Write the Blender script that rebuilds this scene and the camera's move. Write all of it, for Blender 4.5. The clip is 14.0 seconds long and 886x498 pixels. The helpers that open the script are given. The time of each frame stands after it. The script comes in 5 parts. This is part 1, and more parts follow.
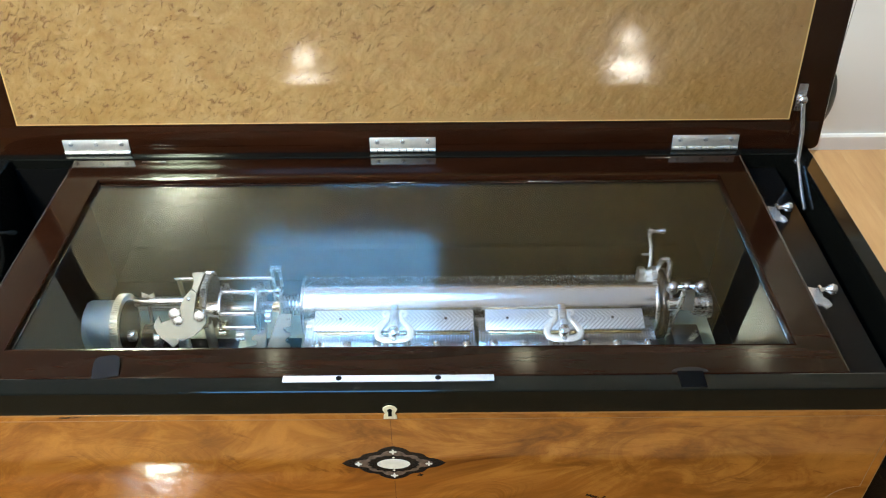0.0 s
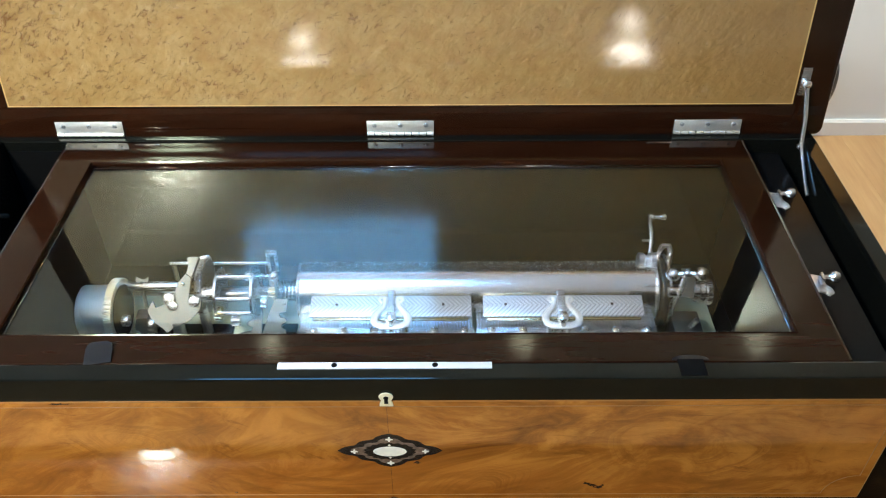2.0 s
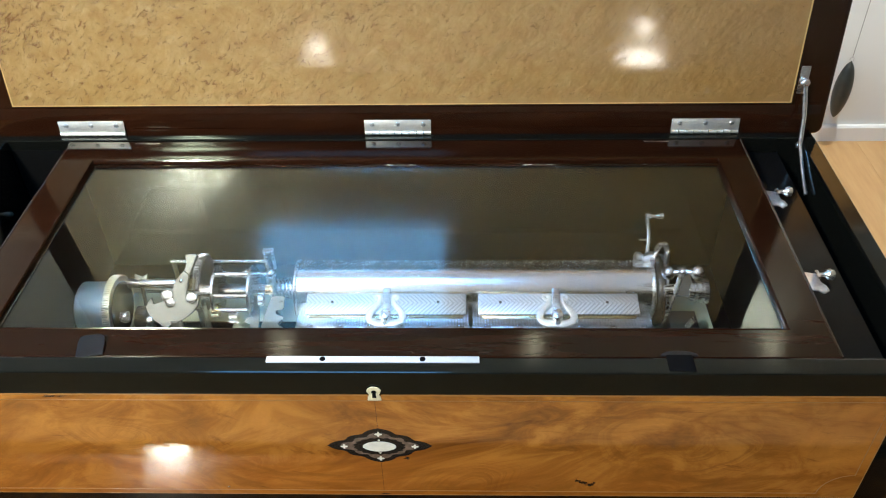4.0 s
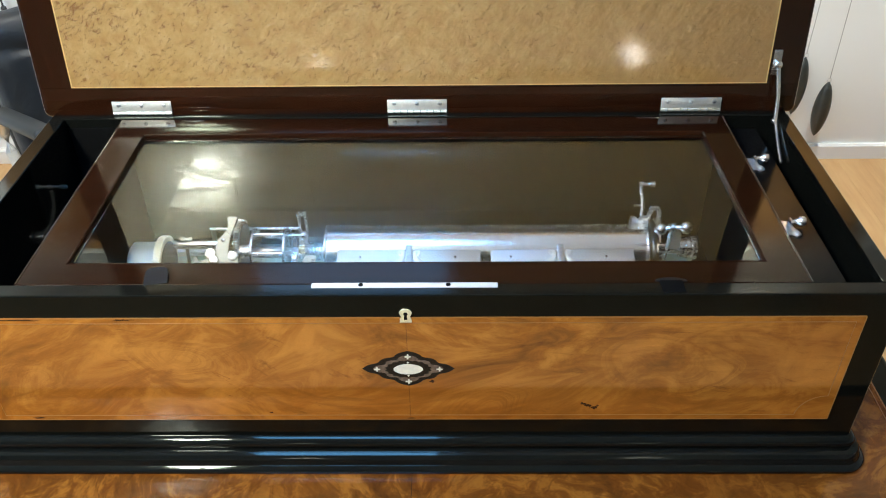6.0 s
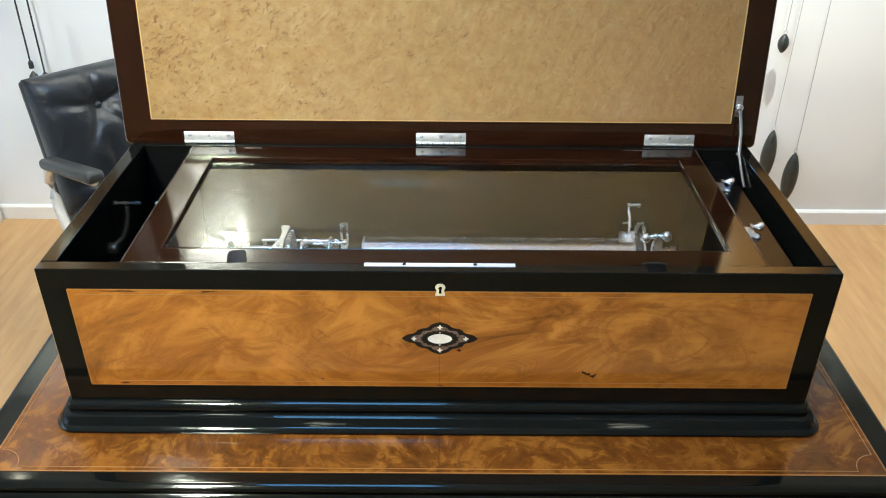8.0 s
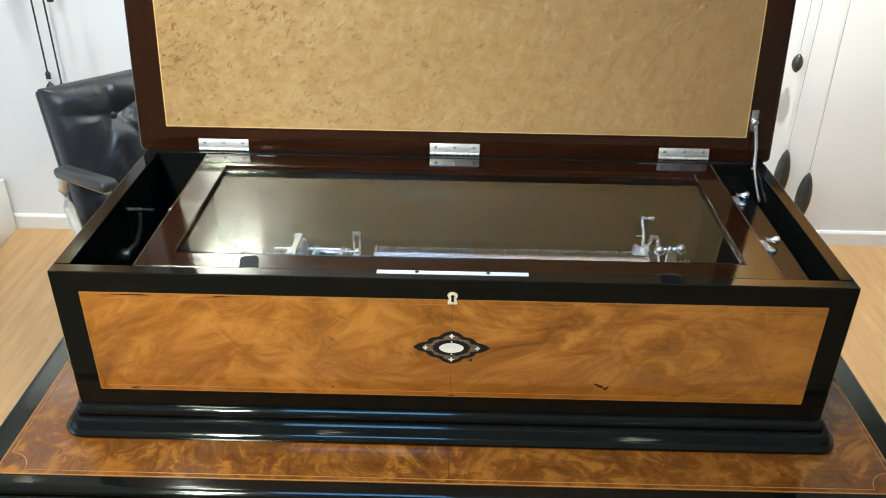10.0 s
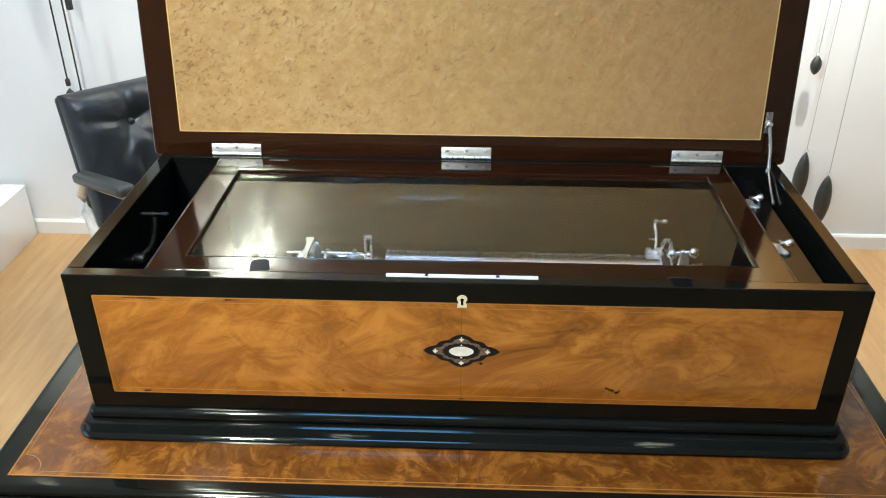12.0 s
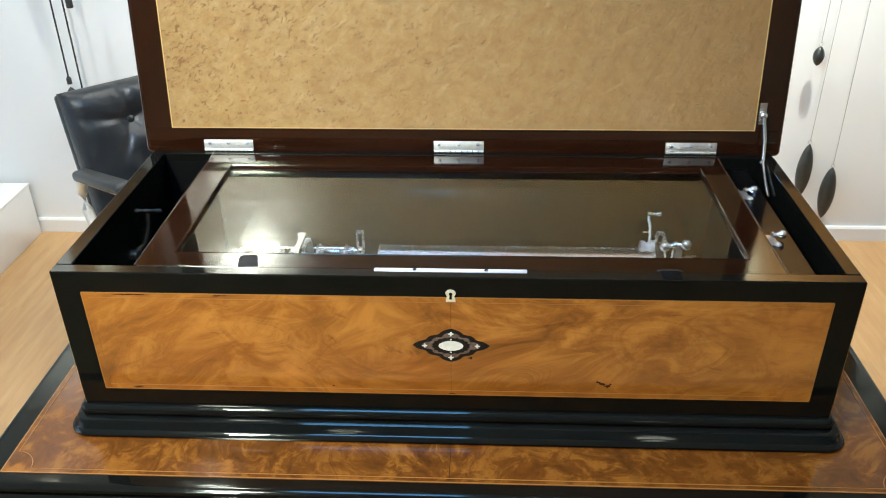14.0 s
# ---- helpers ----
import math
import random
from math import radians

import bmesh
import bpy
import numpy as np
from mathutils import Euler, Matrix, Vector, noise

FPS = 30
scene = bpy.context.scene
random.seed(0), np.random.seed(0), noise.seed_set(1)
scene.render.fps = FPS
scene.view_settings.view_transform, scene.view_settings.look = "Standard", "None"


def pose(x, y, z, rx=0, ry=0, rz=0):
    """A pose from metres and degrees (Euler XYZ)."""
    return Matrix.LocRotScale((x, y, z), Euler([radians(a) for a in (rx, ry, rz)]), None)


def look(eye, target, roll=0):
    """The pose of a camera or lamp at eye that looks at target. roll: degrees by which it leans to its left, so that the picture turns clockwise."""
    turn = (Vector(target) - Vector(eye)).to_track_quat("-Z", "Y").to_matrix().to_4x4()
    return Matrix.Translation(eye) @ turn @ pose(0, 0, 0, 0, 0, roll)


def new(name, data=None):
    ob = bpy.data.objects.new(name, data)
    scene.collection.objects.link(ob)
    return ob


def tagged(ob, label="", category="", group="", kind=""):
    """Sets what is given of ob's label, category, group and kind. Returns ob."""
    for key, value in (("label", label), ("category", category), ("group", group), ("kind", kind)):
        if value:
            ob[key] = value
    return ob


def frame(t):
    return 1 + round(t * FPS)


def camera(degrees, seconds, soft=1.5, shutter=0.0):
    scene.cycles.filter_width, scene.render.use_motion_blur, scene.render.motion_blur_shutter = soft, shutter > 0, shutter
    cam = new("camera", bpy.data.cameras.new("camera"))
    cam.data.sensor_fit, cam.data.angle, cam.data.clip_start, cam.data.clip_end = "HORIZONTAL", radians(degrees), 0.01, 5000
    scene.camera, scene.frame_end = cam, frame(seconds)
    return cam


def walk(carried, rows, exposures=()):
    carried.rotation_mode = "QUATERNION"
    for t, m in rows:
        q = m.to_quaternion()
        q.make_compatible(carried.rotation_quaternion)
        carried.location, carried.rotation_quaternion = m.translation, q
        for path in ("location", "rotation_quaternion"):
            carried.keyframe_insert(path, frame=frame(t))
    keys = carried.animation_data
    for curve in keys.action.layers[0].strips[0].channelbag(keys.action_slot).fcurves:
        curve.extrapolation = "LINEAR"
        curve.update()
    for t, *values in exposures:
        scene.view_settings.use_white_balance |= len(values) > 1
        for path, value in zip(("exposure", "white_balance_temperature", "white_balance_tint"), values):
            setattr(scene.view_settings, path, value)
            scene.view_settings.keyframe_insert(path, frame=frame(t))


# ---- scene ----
cam = camera(56.1, 14.0, 1.1)
PATH = [
    (0, (0.052, -0.481, 1.562), (0.046, 1.057, 0.284), -0.6),
    (0.5, (0.051, -0.476, 1.557), (0.041, 1.049, 0.263), -0.5),
    (1, (0.049, -0.473, 1.557), (0.04, 1.047, 0.256), -0.4),
    (1.5, (0.051, -0.474, 1.554), (0.046, 1.046, 0.254), -0.3),
    (2, (0.053, -0.471, 1.555), (0.05, 1.043, 0.248), -0.3),
    (2.5, (0.052, -0.469, 1.554), (0.051, 1.042, 0.244), -0.4),
    (3, (0.059, -0.472, 1.552), (0.052, 1.042, 0.245), -0.6),
    (5.3, (0.097, -0.552, 1.542), (-0.002, 1.008, 0.294), -1.7),
    (5.5, (0.081, -0.574, 1.543), (-0.001, 0.993, 0.304), -1.5),
    (6, (0.052, -0.632, 1.537), (0.022, 0.962, 0.328), -0.9),
    (6.5, (0.026, -0.705, 1.543), (0.017, 0.912, 0.365), -0.5),
    (7, (0.013, -0.774, 1.552), (0.012, 0.863, 0.403), -0.2),
    (7.5, (0.005, -0.825, 1.557), (0.005, 0.847, 0.46), -0.0),
    (8, (0.001, -0.863, 1.554), (0.007, 0.849, 0.52), 0.5),
    (10.5, (-0.003, -0.866, 1.538), (-0.03, 0.873, 0.55), 0.9),
    (11, (-0.002, -0.862, 1.537), (-0.046, 0.881, 0.558), 0.6),
    (11.5, (0.003, -0.864, 1.537), (-0.056, 0.876, 0.553), 0.3),
    (12, (0.009, -0.866, 1.538), (-0.055, 0.873, 0.553), 0.1),
    (12.5, (0.018, -0.864, 1.538), (-0.044, 0.873, 0.548), -0.3),
    (13, (0.032, -0.862, 1.538), (-0.036, 0.872, 0.544), -0.6),
    (13.5, (0.035, -0.863, 1.535), (-0.043, 0.87, 0.539), -0.8),
    (14, (0.035, -0.862, 1.534), (-0.051, 0.871, 0.54), -0.7),
]
walk(cam, [(t, look(eye, target, roll)) for t, eye, target, roll in PATH], [(0, 0.02), (3, 0.02), (5.5, 0.03), (6, 0.08), (7, 0.16), (8, 0.2), (14, 0.2)])

# ---------------------------------------------------------------- light
world = bpy.data.worlds.new("evening")
world.use_nodes = True
world.node_tree.nodes["Background"].inputs["Color"].default_value = (0.3, 0.45, 0.8, 1)
world.node_tree.nodes["Background"].inputs["Strength"].default_value = 0.1
scene.world = world
CEIL = 2.40
SPOTS = [(-0.815, -0.72, 13.0, 0.2), (-0.95, -1.29, 6.5, 0.115), (-1.62, 1.42, 10.5, 0.06), (-0.50, 1.34, 7.0, 0.06), (0.30, 1.34, 7.0, 0.06), (1.05, 1.34, 32.0, 0.06)]


def lamp(name, kind, at, aim, energy, colour, size, size_y=None, spread=None):
    data = bpy.data.lights.new(name, kind)
    data.energy, data.color = energy, colour
    data.size = size
    if size_y:
        data.shape, data.size_y = "RECTANGLE", size_y
    else:
        data.shape = "DISK"
    if spread:
        data.spread = radians(spread)
    ob = new(name, data)
    ob.matrix_world = look(at, aim)
    return ob


WARM = (0.97, 1.0, 0.9)
NEUTRAL = (0.97, 1.0, 0.95)
COOL = (0.6, 0.8, 1.0)
for sx, sy, w, d in SPOTS:
    if sy > 1:
        lamp("wall_washer", "AREA", (sx, sy, CEIL - 0.035), (sx, 1.925, 1.55), w, NEUTRAL, d, spread=150)
    else:
        lamp("spot_light", "AREA", (sx, sy, CEIL - 0.035), (-0.40, 0.3, 1.08), w, WARM, d, spread=97)
lamp("window_light", "AREA", (-2.9, -0.6, 1.5), (-1.0, 1.0, 1.0), 13.0, COOL, 1.6, 1.2)

# ---------------------------------------------------------------- helpers
ORIGIN = {}


def merge(bm, tmp):
    me = bpy.data.meshes.new("tmp")
    tmp.to_mesh(me)
    tmp.free()
    bm.from_mesh(me)
    bpy.data.meshes.remove(me)
    return bm


def box(bm, x0, x1, y0, y1, z0, z1, bev=0.0, seg=2, m=None):
    t = bmesh.new()
    bmesh.ops.create_cube(t, size=1)
    for v in t.verts:
        v.co = Vector(((x0 + x1) / 2 + v.co.x * (x1 - x0), (y0 + y1) / 2 + v.co.y * (y1 - y0), (z0 + z1) / 2 + v.co.z * (z1 - z0)))
    if bev:
        bmesh.ops.bevel(t, geom=t.edges[:], offset=bev, segments=seg, profile=0.5, affect="EDGES")
    if m:
        t.transform(m)
    return merge(bm, t)


def rod(bm, p0, p1, r0, r1=None, n=20, bev=0.0):
    p0, p1 = Vector(p0), Vector(p1)
    d = p1 - p0
    t = bmesh.new()
    bmesh.ops.create_cone(t, cap_ends=True, segments=n, radius1=r0, radius2=r0 if r1 is None else r1, depth=d.length)
    if bev:
        caps = [e for e in t.edges if abs(e.verts[0].co.z - e.verts[1].co.z) < 1e-6]
        bmesh.ops.bevel(t, geom=caps, offset=bev, segments=2, profile=0.5, affect="EDGES")
    t.transform(Matrix.Translation((p0 + p1) / 2) @ d.to_track_quat("Z", "Y").to_matrix().to_4x4())
    return merge(bm, t)


def ball(bm, c, r, s=(1, 1, 1), n=16):
    t = bmesh.new()
    bmesh.ops.create_uvsphere(t, u_segments=n, v_segments=max(6, n // 2 + 2), radius=r)
    t.transform(Matrix.Translation(c) @ Matrix.Diagonal((*s, 1)))
    return merge(bm, t)


def tube(bm, pts, r, n=8, flat=1.0):
    """A round bar along points; flat squeezes it along z."""
    pts = [Vector(p) for p in pts]
    rings = []
    for i, p in enumerate(pts):
        d = (pts[min(i + 1, len(pts) - 1)] - pts[max(i - 1, 0)]).normalized()
        side = d.cross(Vector((0, 0, 1)))
        if side.length < 0.05:
            side = d.cross(Vector((0, 1, 0)))
        side.normalize()
        up = side.cross(d)
        rr = r[i] if isinstance(r, (list, tuple)) else r
        rings.append([bm.verts.new(p + side * rr * math.cos(a) + up * rr * flat * math.sin(a)) for a in (2 * math.pi * k / n for k in range(n))])
    for a, b in zip(rings, rings[1:]):
        for k in range(n):
            bm.faces.new((a[k], a[(k + 1) % n], b[(k + 1) % n], b[k]))
    bm.faces.new(rings[0][::-1])
    bm.faces.new(rings[-1])
    return bm


def plate(bm, outline, thick, m=None, bev=0.0):
    """A flat plate from a 2D outline, thick along z, moved by m."""
    t = bmesh.new()
    f = t.faces.new([t.verts.new((x, y, 0)) for x, y in outline])
    out = bmesh.ops.extrude_face_region(t, geom=[f])
    top = [g for g in out["geom"] if isinstance(g, bmesh.types.BMVert)]
    for v in top:
        v.co.z += thick
    bmesh.ops.recalc_face_normals(t, faces=t.faces[:])
    if bev:
        rim = [e for e in t.edges if all(abs(v.co.z - thick) < 1e-7 for v in e.verts)]
        bmesh.ops.bevel(t, geom=rim, offset=bev, segments=2, profile=0.5, affect="EDGES")
    if m:
        t.transform(m)
    return merge(bm, t)


def lathe(bm, profile, origin, axis="x", n=40):
    """A turned shape: profile rows (along the axis, radius)."""
    rings = []
    for h, r in profile:
        ring = []
        for k in range(n):
            a = 2 * math.pi * k / n
            c, s = r * math.cos(a), r * math.sin(a)
            p = {"x": (h, c, s), "y": (c, h, s), "z": (c, s, h)}[axis]
            ring.append(bm.verts.new(Vector(origin) + Vector(p)))
        rings.append(ring)
    for a, b in zip(rings, rings[1:]):
        for k in range(n):
            bm.faces.new((a[k], a[(k + 1) % n], b[(k + 1) % n], b[k]))
    bm.faces.new(rings[0][::-1])
    bm.faces.new(rings[-1])
    return bm


def gear(bm, x0, x1, y, z, r, teeth, depth):
    n = teeth * 4
    rings = []
    for x in (x0, x1):
        ring = []
        for k in range(n):
            a = 2 * math.pi * k / n
            rr = r if k % 4 in (0, 1) else r - depth
            ring.append(bm.verts.new((x, y + rr * math.cos(a), z + rr * math.sin(a))))
        rings.append(ring)
    for k in range(n):
        bm.faces.new((rings[0][k], rings[0][(k + 1) % n], rings[1][(k + 1) % n], rings[1][k]))
    bm.faces.new(rings[0][::-1])
    bm.faces.new(rings[1])
    return bm


def rounded(hx, hy, r, n=6):
    """A rounded rectangle, counter-clockwise."""
    pts = []
    for cx, cy, a0 in ((hx - r, hy - r, 0), (-hx + r, hy - r, 90), (-hx + r, -hy + r, 180), (hx - r, -hy + r, 270)):
        for k in range(n + 1):
            a = radians(a0 + 90 * k / n)
            pts.append((cx + r * math.cos(a), cy + r * math.sin(a)))
    return pts


def moulding(bm, cx, cy, hx, hy, profile, r0):
    """Rings of a moulding round a rectangle: profile rows (outwards, z)."""
    rings = []
    for d, z in profile:
        rings.append([bm.verts.new((cx + x, cy + y, z)) for x, y in rounded(hx + d, hy + d, max(0.002, r0 + d))])
    n = len(rings[0])
    for a, b in zip(rings, rings[1:]):
        for k in range(n):
            bm.faces.new((a[k], b[k], b[(k + 1) % n], a[(k + 1) % n]))
    bm.faces.new(rings[0])
    bm.faces.new(rings[-1][::-1])
    return bm


def ring_frame(bm, x0, x1, y0, y1, ix0, ix1, iy0, iy1, z0, z1, cham):
    """A frame with a moulded inner edge."""
    def rect(a, b, c, d, z):
        return [bm.verts.new(p) for p in ((a, c, z), (b, c, z), (b, d, z), (a, d, z))]
    e = 0.0012
    rings = [rect(x0, x1, y0, y1, z0), rect(x0, x1, y0, y1, z1 - e), rect(x0 + e, x1 - e, y0 + e, y1 - e, z1), rect(ix0 - cham, ix1 + cham, iy0 - cham, iy1 + cham, z1),
             rect(ix0 - cham * 0.6, ix1 + cham * 0.6, iy0 - cham * 0.6, iy1 + cham * 0.6, z1 + 0.0008), rect(ix0 - cham * 0.2, ix1 + cham * 0.2, iy0 - cham * 0.2, iy1 + cham * 0.2, z1 - 0.0006),
             rect(ix0, ix1, iy0, iy1, z1 - 0.003), rect(ix0, ix1, iy0, iy1, z0)]
    rings.append(rings[0])
    for a, b in zip(rings, rings[1:]):
        for k in range(4):
            j = (k + 1) % 4
            bm.faces.new((a[k], a[j], b[j], b[k]))
    return bm


def finish(name, bm, material, smooth=35):
    bmesh.ops.recalc_face_normals(bm, faces=bm.faces[:])
    lo = Vector([min(v.co[i] for v in bm.verts) for i in range(3)])
    hi = Vector([max(v.co[i] for v in bm.verts) for i in range(3)])
    c = (lo + hi) / 2
    for v in bm.verts:
        v.co -= c
    me = bpy.data.meshes.new(name)
    bm.to_mesh(me)
    bm.free()
    me.materials.append(material)
    if smooth:
        me.polygons.foreach_set("use_smooth", [True] * len(me.polygons))
        me.set_sharp_from_angle(angle=radians(smooth))
    return me, c


def part(name, bm, material, parent, label="", smooth=35, kind=""):
    me, c = finish(name, bm, material, smooth)
    ob = new(name, me)
    ob.parent = parent
    ob.location = c - ORIGIN[parent]
    ORIGIN[ob] = c
    return tagged(ob, label, kind=kind)


def thing(name, at, label, category, group="", kind=""):
    ob = new(name)
    ob.location = at
    ob.empty_display_size = 0.05
    ORIGIN[ob] = Vector(at)
    return tagged(ob, label, category, group, kind)


def setting(name, bm, material, label="", category="", smooth=0):
    me, c = finish(name, bm, material, smooth)
    ob = new(name, me)
    ob.location = c
    ORIGIN[ob] = c
    return tagged(ob, label, category, kind="structure")


# ---------------------------------------------------------------- materials
class Nodes:
    def __init__(self, name):
        self.mat = bpy.data.materials.new(name)
        self.mat.use_nodes = True
        self.t = self.mat.node_tree
        self.bsdf = self.t.nodes["Principled BSDF"]

    def add(self, kind, **inputs):
        n = self.t.nodes.new(kind)
        for k, v in inputs.items():
            n.inputs[k.replace("_", " ")].default_value = v
        return n

    def link(self, a, b):
        self.t.links.new(a, b)

    def coords(self, scale=(1, 1, 1), space="Object"):
        c = self.add("ShaderNodeTexCoord")
        m = self.add("ShaderNodeMapping", Scale=scale)
        self.link(c.outputs[space], m.inputs["Vector"])
        return m.outputs["Vector"]

    def noise(self, vec, scale, detail=4.0, rough=0.5, distortion=0.0):
        n = self.add("ShaderNodeTexNoise", Scale=scale, Detail=detail, Roughness=rough, Distortion=distortion)
        if vec is not None:
            self.link(vec, n.inputs["Vector"])
        return n.outputs["Fac"]

    def ramp(self, fac, stops):
        r = self.add("ShaderNodeValToRGB")
        while len(r.color_ramp.elements) < len(stops):
            r.color_ramp.elements.new(0.5)
        for e, (p, c) in zip(r.color_ramp.elements, stops):
            e.position = p
            e.color = (*c, 1) if len(c) == 3 else c
        self.link(fac, r.inputs["Fac"])
        return r.outputs["Color"]

    def mix(self, fac, a, b, mode="MIX"):
        n = self.t.nodes.new("ShaderNodeMix")
        n.data_type, n.blend_type = "RGBA", mode
        for sock, v in ((n.inputs[0], fac), (n.inputs[6], a), (n.inputs[7], b)):
            if hasattr(v, "node"):
                self.link(v, sock)
            else:
                sock.default_value = v if isinstance(v, float) else (*v, 1)
        return n.outputs[2]

    def math(self, op, a, b=0.0):
        n = self.t.nodes.new("ShaderNodeMath")
        n.operation = op
        for sock, v in ((n.inputs[0], a), (n.inputs[1], b)):
            if hasattr(v, "node"):
                self.link(v, sock)
            else:
                sock.default_value = v
        return n.outputs[0]

    def turned(self, vec, angle, scale):
        """Coordinates turned about y and then stretched."""
        a = self.add("ShaderNodeMapping", Rotation=(0, angle, 0))
        self.link(vec, a.inputs["Vector"])
        b = self.add("ShaderNodeMapping", Scale=scale)
        self.link(a.outputs["Vector"], b.inputs["Vector"])
        return b.outputs["Vector"]

    def warp(self, vec, scale, amount, detail=3.0):
        n = self.add("ShaderNodeTexNoise", Scale=scale, Detail=detail)
        self.link(vec, n.inputs["Vector"])
        s = self.t.nodes.new("ShaderNodeVectorMath")
        s.operation = "SUBTRACT"
        s.inputs[1].default_value = (0.5, 0.5, 0.5)
        self.link(n.outputs["Color"], s.inputs[0])
        k = self.t.nodes.new("ShaderNodeVectorMath")
        k.operation = "SCALE"
        k.inputs["Scale"].default_value = amount
        self.link(s.outputs[0], k.inputs[0])
        a = self.t.nodes.new("ShaderNodeVectorMath")
        self.link(vec, a.inputs[0])
        self.link(k.outputs[0], a.inputs[1])
        return a.outputs[0]

    def bump(self, height, strength=0.2, distance=0.001, normal=None):
        b = self.add("ShaderNodeBump", Strength=strength, Distance=distance)
        self.link(height, b.inputs["Height"])
        if normal is not None:
            self.link(normal, b.inputs["Normal"])
        return b.outputs["Normal"]

    def set(self, **inputs):
        for k, v in inputs.items():
            sock = self.bsdf.inputs[k.replace("_", " ")]
            if hasattr(v, "node"):
                self.link(v, sock)
            else:
                sock.default_value = (*v, 1) if isinstance(v, tuple) and len(v) == 3 else v
        return self.mat


def paint(name, colour, rough=0.5, vary=0.06, scale=3.0, bump=0.05, spec=0.5):
    n = Nodes(name)
    v = n.coords()
    f = n.noise(v, scale, 5)
    c = n.ramp(f, [(0.3, tuple(a * (1 - vary) for a in colour)), (0.7, tuple(min(1, a * (1 + vary)) for a in colour))])
    return n.set(Base_Color=c, Roughness=rough, Specular_IOR_Level=spec, Normal=n.bump(n.noise(v, 300, 3), bump, 0.0005))


def lacquer(name, colour, rough, brush=0.15, spec=0.28):
    """Polished dark varnish with faint waviness, dust and rubbed patches."""
    n = Nodes(name)
    v = n.coords()
    patch = n.noise(v, 9, 5, 0.6)
    dust = n.ramp(n.noise(v, 900, 2), [(0.68, (0, 0, 0)), (0.8, (1, 1, 1))])
    c = n.mix(n.math("MULTIPLY", dust, 0.05), n.ramp(patch, [(0.3, tuple(a * 0.8 for a in colour)), (0.7, tuple(a * 1.25 for a in colour))]), (0.2, 0.19, 0.16))
    r = n.ramp(n.noise(v, 25, 6, 0.65), [(0.3, (rough * 0.75,) * 3), (0.75, (rough * 1.35,) * 3)])
    wave = n.bump(n.noise(v, 14, 2), brush, 0.0012)
    return n.set(Base_Color=c, Roughness=r, Specular_IOR_Level=spec, Specular_Tint=(0.9, 1.0, 0.88, 1.0), Normal=wave)


def mahogany(name, colour, rough, along=(1.2, 14, 14), wave=0.12, spec=0.4):
    n = Nodes(name)
    v = n.coords(along)
    w = n.warp(v, 1.5, 0.6)
    g = n.noise(w, 6, 8, 0.65)
    fine = n.noise(n.coords(tuple(a * 9 for a in along)), 8, 4, 0.6)
    c = n.ramp(g, [(0.25, tuple(a * 0.45 for a in colour)), (0.5, colour), (0.78, tuple(a * 1.7 for a in colour))])
    c = n.mix(n.math("MULTIPLY", fine, 0.45), c, tuple(a * 0.3 for a in colour))
    nrm = n.bump(n.noise(n.coords(), 16, 2), wave, 0.0012, n.bump(fine, 0.05, 0.0004))
    return n.set(Base_Color=c, Roughness=rough, Specular_IOR_Level=spec, Specular_Tint=(0.88, 1.0, 0.8, 1.0), Normal=nrm)


def metal(name, colour, rough, scratch=(1, 60, 60), vary=0.15):
    n = Nodes(name)
    v = n.coords(scratch)
    s = n.noise(v, 40, 4, 0.6)
    spot = n.noise(n.coords(), 60, 5, 0.6)
    c = n.ramp(spot, [(0.3, tuple(a * (1 - vary) for a in colour)), (0.65, colour)])
    r = n.ramp(s, [(0.3, (rough * 0.6,) * 3), (0.7, (rough * 1.4,) * 3)])
    return n.set(Base_Color=c, Metallic=1.0, Roughness=r, Normal=n.bump(s, 0.08, 0.0003))


